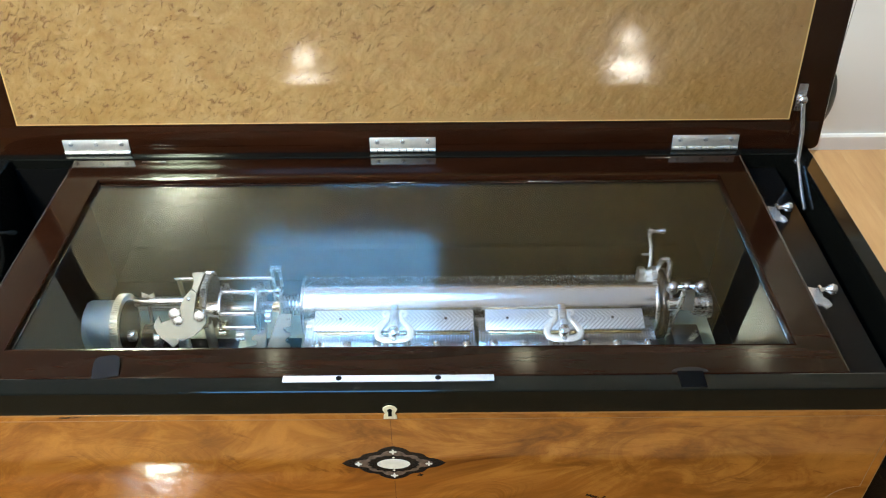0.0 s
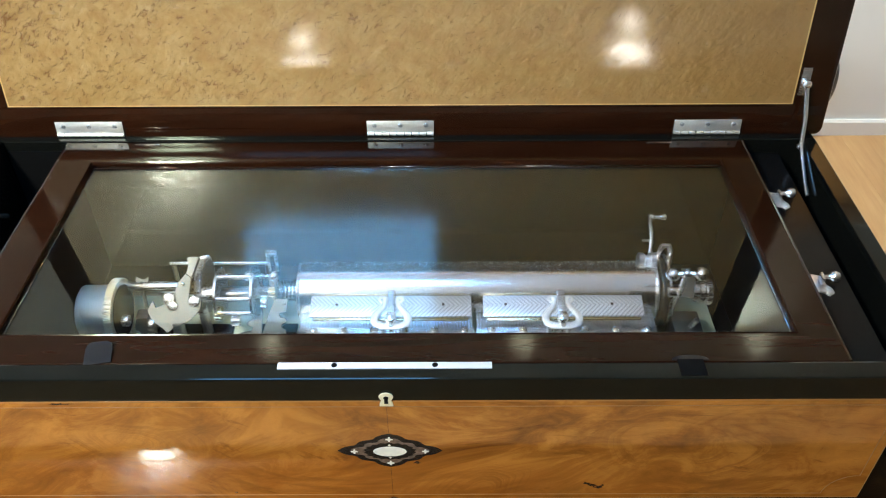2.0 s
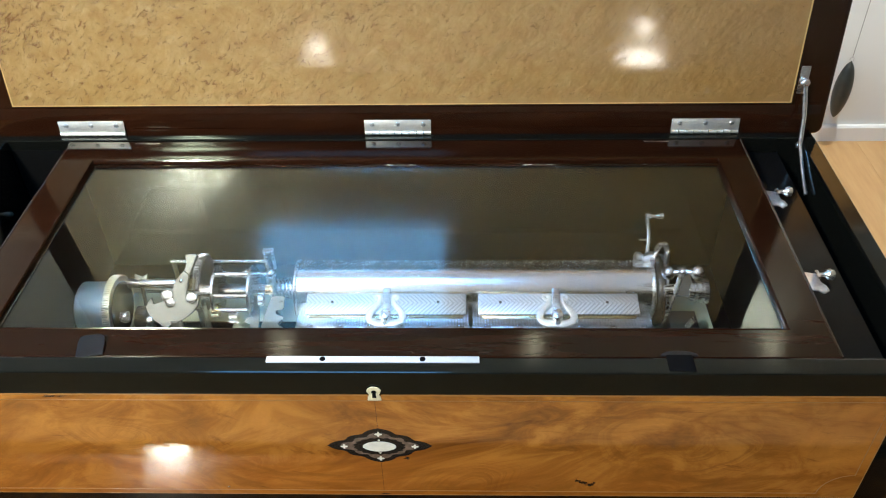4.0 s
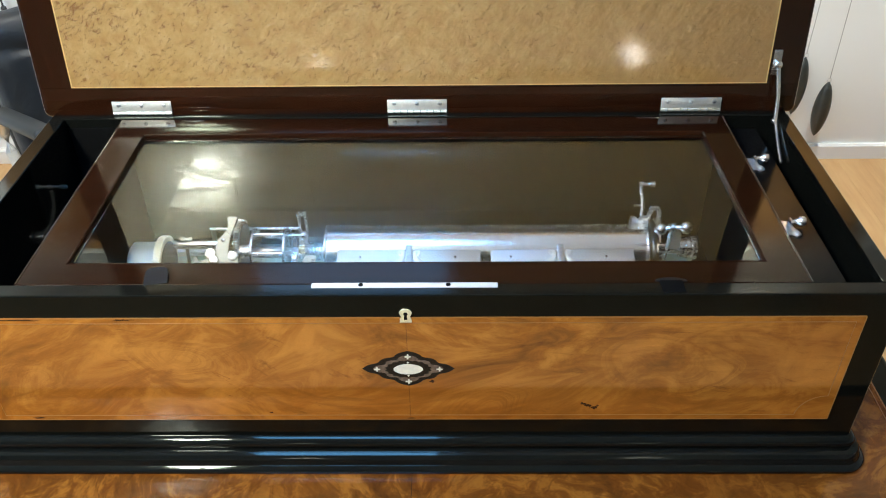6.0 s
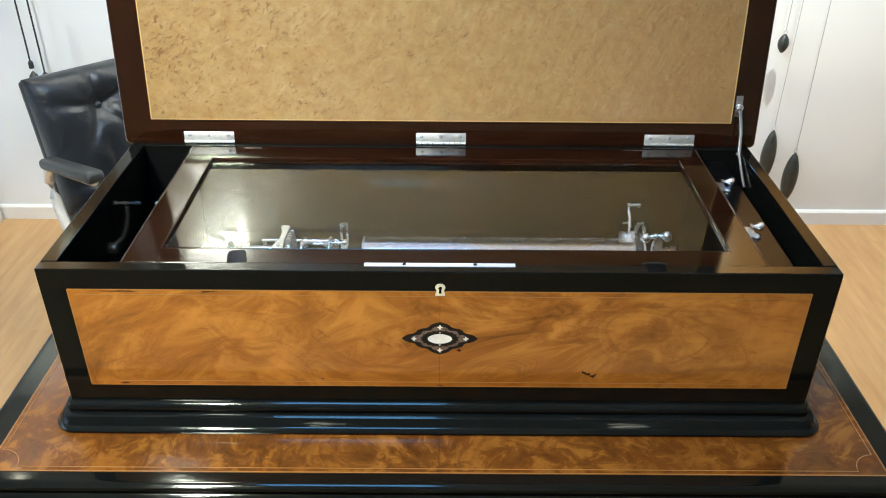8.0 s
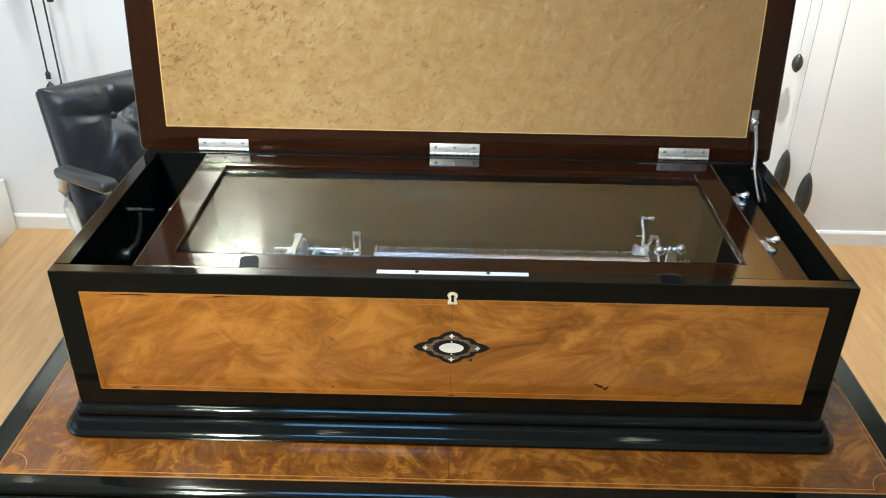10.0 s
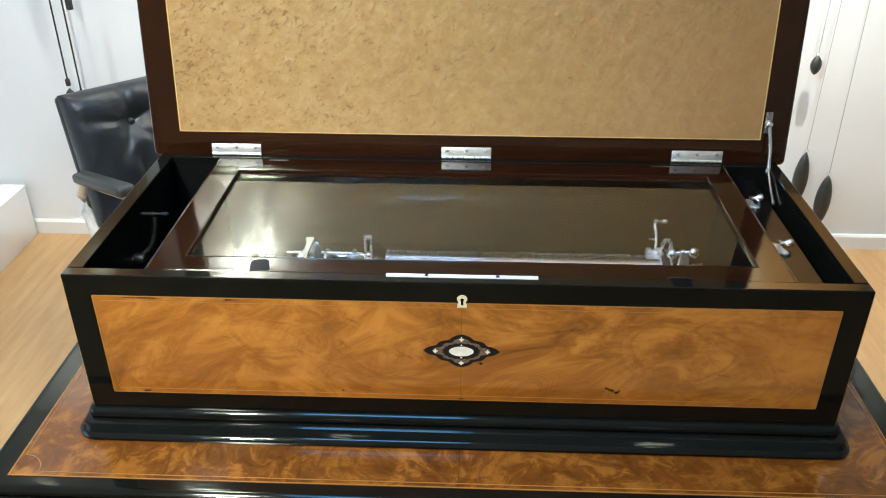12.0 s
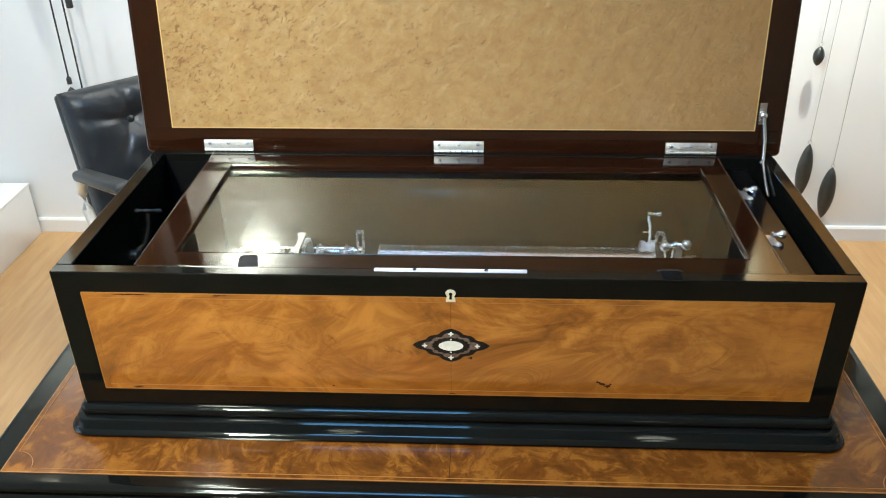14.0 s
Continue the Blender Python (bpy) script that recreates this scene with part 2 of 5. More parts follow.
def burl(name, light, mid, dark, scale, rough, flow=1.0, knots=0.5, patch=0.5, stretch=(0.55, 1.0, 1.0), lines=0.7, swirls=(), coat=1.0, spec=0.5):
    """Polished figured walnut: soft clouds, flowing grain lines bent into swirls, small dark knots."""
    n = Nodes(name)
    v = n.coords(stretch)
    w1 = n.warp(v, 3.0 * scale, 0.30 / scale, 1.5)
    w2 = n.warp(w1, 9.0 * scale, 0.07 / scale, 3.0)
    clouds = n.noise(w1, 6.0 * scale, 5, 0.6)
    mott = n.noise(w2, 26 * scale, 6, 0.68, 0.6)
    tone = n.math("ADD", n.math("MULTIPLY", clouds, 1.0 - patch), n.math("MULTIPLY", mott, patch))
    c = n.ramp(tone, [(0.33, dark), (0.425, tuple(0.45 * a + 0.55 * b for a, b in zip(dark, mid))), (0.5, mid), (0.56, light), (0.66, tuple(min(1, a * 1.22) for a in light))])
    red = n.ramp(n.noise(v, 3.3 * scale, 3, 0.6), [(0.45, (0, 0, 0)), (0.68, (1, 1, 1))])
    c = n.mix(n.math("MULTIPLY", red, 0.7), c, tuple(a * q for a, q in zip(mid, (0.92, 0.74, 0.6))))
    # grain lines that follow the swirls
    st = n.add("ShaderNodeMapping", Scale=(2.0, 1.0, 13.0))
    n.link(n.warp(w1, 5.0 * scale, 0.12 / scale * flow, 2.0), st.inputs["Vector"])
    flows = n.noise(st.outputs["Vector"], 7.0 * scale, 5, 0.62)
    thin = n.ramp(flows, [(0.4, (1, 1, 1)), (0.5, (0, 0, 0))])
    where = n.ramp(n.noise(v, 5.0 * scale, 2), [(0.42, (0, 0, 0)), (0.62, (1, 1, 1))])
    c = n.mix(n.math("MULTIPLY", n.math("MULTIPLY", thin, where), lines), c, tuple(a * 0.9 + b * 0.1 for a, b in zip(dark, mid)))
    # curled figure: thin contour lines of a slow noise, only in some places
    slow = n.noise(n.warp(w1, 14 * scale, 0.02 / scale, 3.0), 2.6 * scale, 1.2, 0.4)
    curl = n.ramp(n.math("SINE", n.math("MULTIPLY", slow, 210.0)), [(0.3, (0, 0, 0)), (1.0, (1, 1, 1))])
    here = n.ramp(n.noise(v, 4.4 * scale, 3, 0.6), [(0.47, (0, 0, 0)), (0.62, (1, 1, 1))])
    c = n.mix(n.math("MULTIPLY", n.math("MULTIPLY", curl, here), 0.25), c, tuple(a * 0.75 + b * 0.25 for a, b in zip(dark, mid)))
    # swirls: broken rings of dark grain round a centre
    for cx, cz, size in swirls:
        p = n.warp(n.warp(n.coords(), 7.0, 0.09, 2.0), 30.0, 0.012, 3.0)
        d = n.t.nodes.new("ShaderNodeVectorMath")
        d.operation = "DISTANCE"
        st = n.add("ShaderNodeMapping", Scale=(0.75, 0.0, 1.25))
        n.link(p, st.inputs["Vector"])
        n.link(st.outputs["Vector"], d.inputs[0])
        d.inputs[1].default_value = (cx * 0.75, 0, cz * 1.25)
        far = n.math("DIVIDE", d.outputs["Value"], size)
        cmb = n.add("ShaderNodeCombineXYZ")
        n.link(far, cmb.inputs["X"])
        cmb.inputs["Y"].default_value = cx * 31
        ring = n.ramp(n.noise(cmb.outputs[0], 15.0, 4, 0.65), [(0.49, (0, 0, 0)), (0.57, (1, 1, 1))])
        near = n.ramp(far, [(0.05, (0.35, 0.35, 0.35)), (0.3, (1, 1, 1)), (0.95, (0, 0, 0))])
        some = n.ramp(n.noise(n.coords(), 16, 3, 0.6), [(0.4, (0.15, 0.15, 0.15)), (0.62, (1, 1, 1))])
        c = n.mix(n.math("MULTIPLY", n.math("MULTIPLY", n.math("MULTIPLY", ring, near), some), 0.55), c, tuple(a * 0.7 + b * 0.3 for a, b in zip(dark, mid)))
    pore = n.noise(n.coords((60, 60, 200)), 6, 4, 0.7)
    c = n.mix(n.math("MULTIPLY", pore, 0.34), c, dark)
    # sparse dark streaks
    streak = n.ramp(n.noise(n.turned(w1, -0.25, (3.2, 1, 15)), 6.0 * scale, 5, 0.68, 0.4), [(0.61, (0, 0, 0)), (0.70, (1, 1, 1))])
    c = n.mix(n.math("MULTIPLY", streak, 0.7), c, tuple(a * 0.85 + b * 0.15 for a, b in zip(dark, mid)))
    # silky cross figure
    silk = n.noise(n.turned(w1, 0.5, (26, 1, 5)), 3.0, 3, 0.55)
    c = n.mix(n.math("MULTIPLY", n.ramp(silk, [(0.4, (0, 0, 0)), (0.65, (1, 1, 1))]), 0.1), c, tuple(a * 0.5 + b * 0.5 for a, b in zip(dark, mid)))
    k = n.noise(w2, 17 * scale, 5, 0.7, 0.5)
    spots = n.ramp(k, [(0.70, (0, 0, 0)), (0.76, (1, 1, 1))])
    c = n.mix(n.math("MULTIPLY", spots, knots), c, tuple(a * 0.4 for a in dark))
    r = n.ramp(n.noise(n.coords(), 30, 5), [(0.3, (rough * 0.8,) * 3), (0.7, (rough * 1.3,) * 3)])
    nrm = n.bump(n.noise(n.coords(), 26, 3), 0.2, 0.0012, n.bump(n.noise(n.coords(), 170, 3), 0.12, 0.0004))
    return n.set(Base_Color=c, Roughness=r, Specular_IOR_Level=spec, Coat_Weight=coat, Coat_IOR=1.75, Coat_Normal=nrm, Coat_Roughness=rough * 0.5, Normal=nrm)


def lining_maple():
    """Varnished bird's-eye maple: rippled surface, clouds, and short dark flecks that thin out to one end."""
    n = Nodes("gold_maple")
    c0 = n.add("ShaderNodeTexCoord")
    sep = n.add("ShaderNodeSeparateXYZ")
    n.link(c0.outputs["Object"], sep.inputs[0])
    v = n.coords((1.0, 1.0, 1.2))
    w = n.warp(v, 16, 0.035, 3.0)
    clouds = n.noise(v, 5, 4, 0.55)
    mott = n.noise(w, 42, 5, 0.62)
    c = n.ramp(mott, [(0.32, (0.31, 0.178, 0.056)), (0.48, (0.365, 0.226, 0.083)), (0.6, (0.41, 0.265, 0.107)), (0.75, (0.46, 0.32, 0.15))])
    c = n.mix(n.math("MULTIPLY", clouds, 0.4), c, (0.29, 0.17, 0.06))
    short = n.noise(n.turned(n.warp(c0.outputs["Object"], 45, 0.012, 2.0), 0.7, (0.7, 1.0, 1.35)), 145, 4, 0.6, 0.8)
    many = n.math("ADD", short, n.math("MULTIPLY", n.math("SUBTRACT", n.math("MULTIPLY", sep.outputs["X"], -0.13), n.math("MULTIPLY", n.noise(v, 9, 2), -0.16)), 1.0))
    fleck = n.ramp(many, [(0.69, (0, 0, 0)), (0.82, (1, 1, 1))])
    c = n.mix(n.math("MULTIPLY", fleck, 0.9), c, (0.2, 0.088, 0.016))
    pits = n.ramp(n.noise(n.warp(v, 40, 0.02), 120, 2), [(0.72, (0, 0, 0)), (0.78, (1, 1, 1))])
    c = n.mix(n.math("MULTIPLY", pits, 0.55), c, (0.14, 0.06, 0.014))
    # browner towards one end: uneven wood tone and the weaker light there, painted in
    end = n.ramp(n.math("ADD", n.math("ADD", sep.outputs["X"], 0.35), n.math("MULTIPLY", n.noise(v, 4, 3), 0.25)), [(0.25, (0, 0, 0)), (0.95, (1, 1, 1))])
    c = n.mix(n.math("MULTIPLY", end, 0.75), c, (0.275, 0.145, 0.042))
    c = n.mix(1.0, c, (1.0, 0.935, 0.81), "MULTIPLY")
    # small raised eyes in the figure
    vor = n.add("ShaderNodeTexVoronoi", Scale=46.0)
    n.link(n.warp(v, 30, 0.02, 2.0), vor.inputs["Vector"])
    eyes = n.math("MULTIPLY", n.ramp(vor.outputs["Distance"], [(0.05, (1, 1, 1)), (0.32, (0, 0, 0))]), n.ramp(n.noise(v, 23, 3), [(0.46, (0, 0, 0)), (0.6, (1, 1, 1))]))
    rip = n.turned(n.warp(c0.outputs["Object"], 22, 0.016, 2.0), 0.75, (0.72, 1.0, 1.3))
    h = n.math("SUBTRACT", n.math("ADD", n.noise(rip, 44, 3, 0.5), n.math("MULTIPLY", n.noise(w, 110, 2), 0.22)), n.math("MULTIPLY", n.math("SUBTRACT", n.math("ADD", fleck, pits), eyes), 0.26))
    # the varnish is level but for shallow dents
    dents = n.math("SUBTRACT", n.ramp(n.noise(rip, 60, 3, 0.55), [(0.5, (0, 0, 0)), (0.72, (1, 1, 1))]), n.math("MULTIPLY", fleck, 0.3))
    side = n.ramp(n.math("ADD", n.math("ADD", sep.outputs["X"], 0.3), n.math("MULTIPLY", n.noise(v, 6, 2), 0.2)), [(0.1, (1, 1, 1)), (0.25, (0.05, 0.05, 0.05))])
    dents = n.math("ADD", n.math("MULTIPLY", dents, side), n.math("MULTIPLY", n.math("ADD", eyes, n.noise(rip, 90, 2)), 0.2))
    return n.set(Base_Color=c, Roughness=0.4, Specular_IOR_Level=0.3, Coat_Weight=1.0, Coat_Roughness=0.085, Coat_IOR=2.55, Normal=n.bump(h, 0.85, 0.0058), Coat_Normal=n.bump(dents, 0.42, 0.0007))


def oak_floor():
    n = Nodes("oak_laminate")
    i = n.add("ShaderNodeObjectInfo")
    sh = n.t.nodes.new("ShaderNodeVectorMath")
    n.link(n.coords((9.0, 1.0, 1)), sh.inputs[0])
    n.link(n.math("MULTIPLY", i.outputs["Random"], 40.0), sh.inputs[1])
    g = n.noise(n.warp(sh.outputs[0], 1.2, 0.4), 4, 7, 0.6)
    c = n.ramp(g, [(0.3, (0.42, 0.235, 0.095)), (0.55, (0.5, 0.3, 0.13)), (0.8, (0.56, 0.36, 0.17))])
    c = n.mix(n.math("MULTIPLY", i.outputs["Random"], 0.14), c, (0.38, 0.21, 0.085))
    return n.set(Base_Color=c, Roughness=0.3, Normal=n.bump(g, 0.05, 0.0006))


def engraved():
    """Silvered plate with rows of slanting engraved cuts."""
    n = Nodes("engraved_silver")
    c0 = n.add("ShaderNodeTexCoord")
    sep = n.add("ShaderNodeSeparateXYZ")
    n.link(c0.outputs["Object"], sep.inputs[0])
    y = n.math("ABSOLUTE", n.math("ADD", sep.outputs["Y"], 0.0))
    s = n.math("SINE", n.math("MULTIPLY", n.math("ADD", sep.outputs["X"], y), 1250.0))
    cut = n.ramp(s, [(0.4, (0.84, 0.86, 0.87)), (0.75, (0.5, 0.53, 0.55))])
    f = n.noise(n.coords(), 220, 3)
    c = n.mix(n.math("MULTIPLY", f, 0.25), cut, (0.62, 0.65, 0.66))
    return n.set(Base_Color=c, Metallic=0.9, Roughness=0.34, Normal=n.bump(s, 0.25, 0.0004))


def leather():
    n = Nodes("black_leather")
    v = n.coords()
    f = n.add("ShaderNodeTexVoronoi", Scale=420.0)
    n.link(v, f.inputs["Vector"])
    crease = n.noise(n.warp(v, 6, 0.2), 17, 4)
    c = n.ramp(n.noise(v, 12, 4), [(0.3, (0.006, 0.008, 0.011)), (0.7, (0.013, 0.017, 0.022))])
    return n.set(Base_Color=c, Roughness=0.37, Normal=n.bump(f.outputs["Distance"], 0.12, 0.0006, n.bump(crease, 0.55, 0.008)))


def glow(name, colour, strength):
    n = Nodes(name)
    return n.set(Base_Color=(0.8, 0.8, 0.8), Emission_Color=colour, Emission_Strength=strength)


def clear_glass():
    n = Nodes("window_glass")
    return n.set(Base_Color=(0.97, 0.99, 0.98), Roughness=0.0, Transmission_Weight=1.0, IOR=1.52, Specular_Tint=(0.85, 1.0, 0.78, 1.0))


M_BLACK = lacquer("ebonised_lacquer", (0.0045, 0.0048, 0.004), 0.08)
M_BLACK_DEEP = paint("black_stain_inside", (0.0035, 0.0035, 0.0036), 0.3, 0.2, 12, spec=0.14)
M_PLINTH = lacquer("ebonised_moulding", (0.005, 0.0058, 0.0056), 0.07, 0.6, 0.3)
M_LID = mahogany("lid_mahogany", (0.021, 0.0062, 0.0024), 0.09, spec=0.5)
M_LID_SIDE = mahogany("lid_side_mahogany", (0.021, 0.0062, 0.0024), 0.09, along=(14, 14, 1.2), spec=0.5)
M_FRAME = mahogany("frame_rosewood", (0.0175, 0.0052, 0.0021), 0.09, spec=0.2)
M_BURL = burl("walnut_veneer", (0.58, 0.232, 0.036), (0.42, 0.152, 0.02), (0.125, 0.035, 0.0062), 1.0, 0.07, 1.0, 0.5, 0.6, lines=0.35,
              swirls=((-0.245, 0.016, 0.085), (0.285, 0.012, 0.1), (-0.41, -0.01, 0.06), (0.09, -0.05, 0.05)))
M_TABLE = burl("burr_walnut_top", (0.28, 0.105, 0.017), (0.148, 0.05, 0.008), (0.05, 0.0145, 0.004), 1.35, 0.11, 1.3, 0.6, 0.66, (0.9, 1.0, 1.0), lines=0.4, coat=0.0, spec=0.45)
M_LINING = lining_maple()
M_STRING = paint("boxwood_string", (0.5, 0.3, 0.1), 0.3)
M_STRING_DIM = paint("boxwood_string_dim", (0.3, 0.122, 0.024), 0.3)
M_NICKEL = metal("polished_nickel", (0.82, 0.81, 0.78), 0.24)
M_STEEL = metal("brushed_steel", (0.72, 0.73, 0.73), 0.3)
M_SATIN = metal("satin_nickel", (0.11, 0.11, 0.1), 0.5, (25, 25, 25))
M_DRUM = metal("drum_nickel", (0.95, 0.9, 0.74), 0.55, (8, 60, 60))
M_CLOCK = mahogany("clock_wood", (0.3, 0.145, 0.045), 0.3)
M_BARREL = metal("matt_nickel", (0.9, 0.88, 0.82), 0.52, (8, 60, 60))
M_LEDGE = lacquer("black_ledge", (0.004, 0.004, 0.004), 0.12, spec=0.1)
M_SEAM = paint("veneer_joint", (0.13, 0.048, 0.012), 0.25, 0.3, 300)
M_WHEEL = metal("matt_brass", (0.86, 0.81, 0.66), 0.4)
M_CYL = metal("cylinder_brass_silvered", (0.9, 0.89, 0.87), 0.22, (60, 60, 60), 0.03)
M_BRASS = metal("pale_brass", (0.78, 0.66, 0.4), 0.22)
M_DARKMETAL = metal("dark_steel", (0.16, 0.15, 0.14), 0.3)
M_BED = paint("bedplate_pale", (0.40, 0.43, 0.31), 0.5, spec=0.2)
M_STRIP = paint("lock_strip_silver", (0.62, 0.63, 0.68), 0.35)
M_ENGRAVE = engraved()
M_PEARL = paint("mother_of_pearl", (0.78, 0.74, 0.64), 0.25, 0.12, 120)
M_BONE = paint("bone_escutcheon", (0.72, 0.64, 0.44), 0.35, 0.1, 150)
M_INLAYBLACK = paint("inlay_black", (0.012, 0.01, 0.009), 0.2)
M_INLAYBROWN = paint("inlay_tortoise", (0.14, 0.095, 0.07), 0.25, 0.4, 220)
M_KNOT = paint("knot_dark", (0.045, 0.016, 0.006), 0.25, 0.3, 300)
M_FELT = paint("dull_black", (0.004, 0.004, 0.004), 0.8, spec=0.03)
M_TAB = paint("black_leather_tab", (0.006, 0.006, 0.007), 0.33, spec=0.5)
M_WALL = paint("wall_paint", (0.76, 0.77, 0.75), 0.75, 0.02, 1.2, 0.08)
M_CEIL = paint("ceiling_paint", (0.82, 0.83, 0.84), 0.85, 0.02)
M_WHITE = paint("white_gloss_paint", (0.8, 0.8, 0.78), 0.35, 0.02)
M_FLOOR = oak_floor()
M_LEATHER = leather()
M_CHROME = metal("chrome", (0.8, 0.8, 0.8), 0.16)
M_ARM = paint("arm_black_pad", (0.02, 0.022, 0.022), 0.45)
M_WEIGHT = paint("weight_dark_stone", (0.025, 0.028, 0.025), 0.35, 0.35, 40)
M_CORD = paint("grey_cord", (0.3, 0.3, 0.28), 0.6)
M_CORDB = paint("black_cord", (0.02, 0.02, 0.022), 0.6)
M_GLASS = clear_glass()
M_LAMP = glow("lamp_glow", (1.0, 0.9, 0.74), 60.0)
M_SHADE = glow("shade_glow", (1.0, 0.94, 0.84), 8.0)
M_SKY = glow("daylight_pane", (0.15, 0.46, 1.0), 17.0)
M_DUSK = glow("window_dusk", (0.3, 0.55, 1.0), 2.2)

# ---------------------------------------------------------------- room
XW, XE, YS, YN = -3.0, 3.2, -5.0, 1.925
floor = setting("floor", box(bmesh.new(), XW - 0.1, XE + 0.1, YS - 0.1, YN + 0.1, -0.1, -0.009), M_FLOOR, "light oak laminate floor", "floor")
SX0, SX1, SY0, SY1 = -0.62, 0.06, -0.56, 0.12
b = box(bmesh.new(), XW - 0.1, SX0, YS - 0.1, YN + 0.1, CEIL, CEIL + 0.15)
box(b, SX1, XE + 0.1, YS - 0.1, YN + 0.1, CEIL, CEIL + 0.15)
box(b, SX0, SX1, YS - 0.1, SY0, CEIL, CEIL + 0.15)
box(b, SX0, SX1, SY1, YN + 0.1, CEIL, CEIL + 0.15)
setting("ceiling", b, M_CEIL, "plain pale ceiling with a roof window", "ceiling")
sky = thing("window_2", ((SX0 + SX1) / 2, (SY0 + SY1) / 2, CEIL), "roof window with bluish daylight", "window", kind="structure")
part("window_frame", ring_frame(bmesh.new(), SX0 + 0.001, SX1 - 0.001, SY0 + 0.001, SY1 - 0.001, SX0 + 0.04, SX1 - 0.04, SY0 + 0.04, SY1 - 0.04, CEIL + 0.02, CEIL + 0.06, 0.005), M_WHITE, sky)
part("pane", box(bmesh.new(), SX0 + 0.002, SX1 - 0.002, SY0 + 0.002, SY1 - 0.002, CEIL + 0.065, CEIL + 0.075), M_SKY, sky, "pane bright with bluish daylight", smooth=0)
setting("wall_north", box(bmesh.new(), XW - 0.1, XE + 0.1, YN, YN + 0.1, -0.1, CEIL), M_WALL, "plain off-white painted wall", "wall")
setting("wall_east", box(bmesh.new(), XE, XE + 0.1, YS, YN, -0.1, CEIL), M_WALL, "plain off-white painted wall", "wall")
setting("wall_south", box(bmesh.new(), XW - 0.1, XE + 0.1, YS - 0.1, YS, -0.1, CEIL), M_WALL, "plain off-white painted wall", "wall")
WY0, WY1, WZ0, WZ1 = -1.5, 0.3, 0.9, 2.1
b = box(bmesh.new(), XW - 0.1, XW, YS, WY0, -0.1, CEIL)
box(b, XW - 0.1, XW, WY1, YN, -0.1, CEIL)
box(b, XW - 0.1, XW, WY0, WY1, -0.1, WZ0)
box(b, XW - 0.1, XW, WY0, WY1, WZ1, CEIL)
setting("wall_west", b, M_WALL, "plain off-white painted wall with a window", "wall")
win = thing("window_1", (XW - 0.05, -0.6, WZ0), "white framed window with bluish evening daylight", "window", kind="structure")
b = box(bmesh.new(), XW - 0.08, XW - 0.02, WY0, WY1, WZ0, WZ0 + 0.05, 0.004)
box(b, XW - 0.08, XW - 0.02, WY0, WY1, WZ1 - 0.05, WZ1, 0.004)
for y in (WY0, -0.625, WY1 - 0.05):
    box(b, XW - 0.08, XW - 0.02, y, y + 0.05, WZ0 + 0.05, WZ1 - 0.05, 0.004)
part("window_frame", b, M_WHITE, win)
part("pane", box(bmesh.new(), XW - 0.097, XW - 0.085, WY0, WY1, WZ0, WZ1), M_DUSK, win, "pane bright with bluish daylight", smooth=0)
b = bmesh.new()
t = 0.014
plate(b, [(0, 0), (t, 0), (t, 0.05), (t * 0.6, 0.057), (0, 0.057)], XE - XW, Matrix(((0, 0, 1, XW), (-1, 0, 0, YN), (0, 1, 0, 0), (0, 0, 0, 1))))
setting("baseboard", b, M_WHITE, "white painted baseboard along the wall", "baseboard")


step = thing("low_platform", (-2.33, 1.1, 0), "low white painted platform in the room's corner", "platform")
part("body", box(bmesh.new(), -2.99, -1.66, 0.2, 1.9, 0.0, 0.205, 0.003), M_WHITE, step)
part("top", box(bmesh.new(), -2.99, -1.657, 0.197, 1.9, 0.205, 0.213, 0.002), M_WHITE, step)


# ---------------------------------------------------------------- ceiling spots
def ceiling_spot(x, y, r):
    t = thing("ceiling_spot", (x, y, CEIL), "round recessed ceiling spotlight, lit warm white", "ceiling light", "ceiling spots")
    b = lathe(bmesh.new(), [(0, r + 0.02), (-0.012, r + 0.015), (-0.014, r + 0.007), (0, r + 0.001)], (x, y, CEIL), "z", 32)
    part("rim", b, M_WHITE, t)
    part("bulb", rod(bmesh.new(), (x, y, CEIL - 0.006), (x, y, CEIL - 0.001), r, n=32), M_LAMP, t)


for sx, sy, w, d in SPOTS:
    ceiling_spot(sx, sy, max(0.02, d * 0.5) if sy < 1 else 0.018)


# Unseen lamps with an assumed form, added for two highlights on the lid lining.
def highlight_lamp(x, y, z):
    t = thing("assumed_lamp", (x, y, 0), "unseen lamp added for the lid's highlights, slim black stand with a small lit globe", "floor lamp", "floor lamps")
    part("base", lathe(bmesh.new(), [(0, 0.1), (0.008, 0.1), (0.014, 0.09), (0.016, 0.01)], (x, y, 0), "z", 32), M_ARM, t)
    part("pole", rod(bmesh.new(), (x, y, 0.016), (x, y, z - 0.135), 0.008, n=14), M_ARM, t)
    part("shade", box(bmesh.new(), x - 0.065, x + 0.065, y - 0.02, y + 0.02, z - 0.135, z - 0.08, 0.012, 3), M_SHADE, t, "low lit glass shade")
    part("neck", rod(bmesh.new(), (x, y, z - 0.08), (x, y, z - 0.026), 0.006, n=12), M_ARM, t)
    part("globe", ball(bmesh.new(), (x, y, z), 0.028), M_SHADE, t, "small lit glass globe")


highlight_lamp(0.73, -1.7, 0.78)
highlight_lamp(-0.46, -1.7, 0.72)


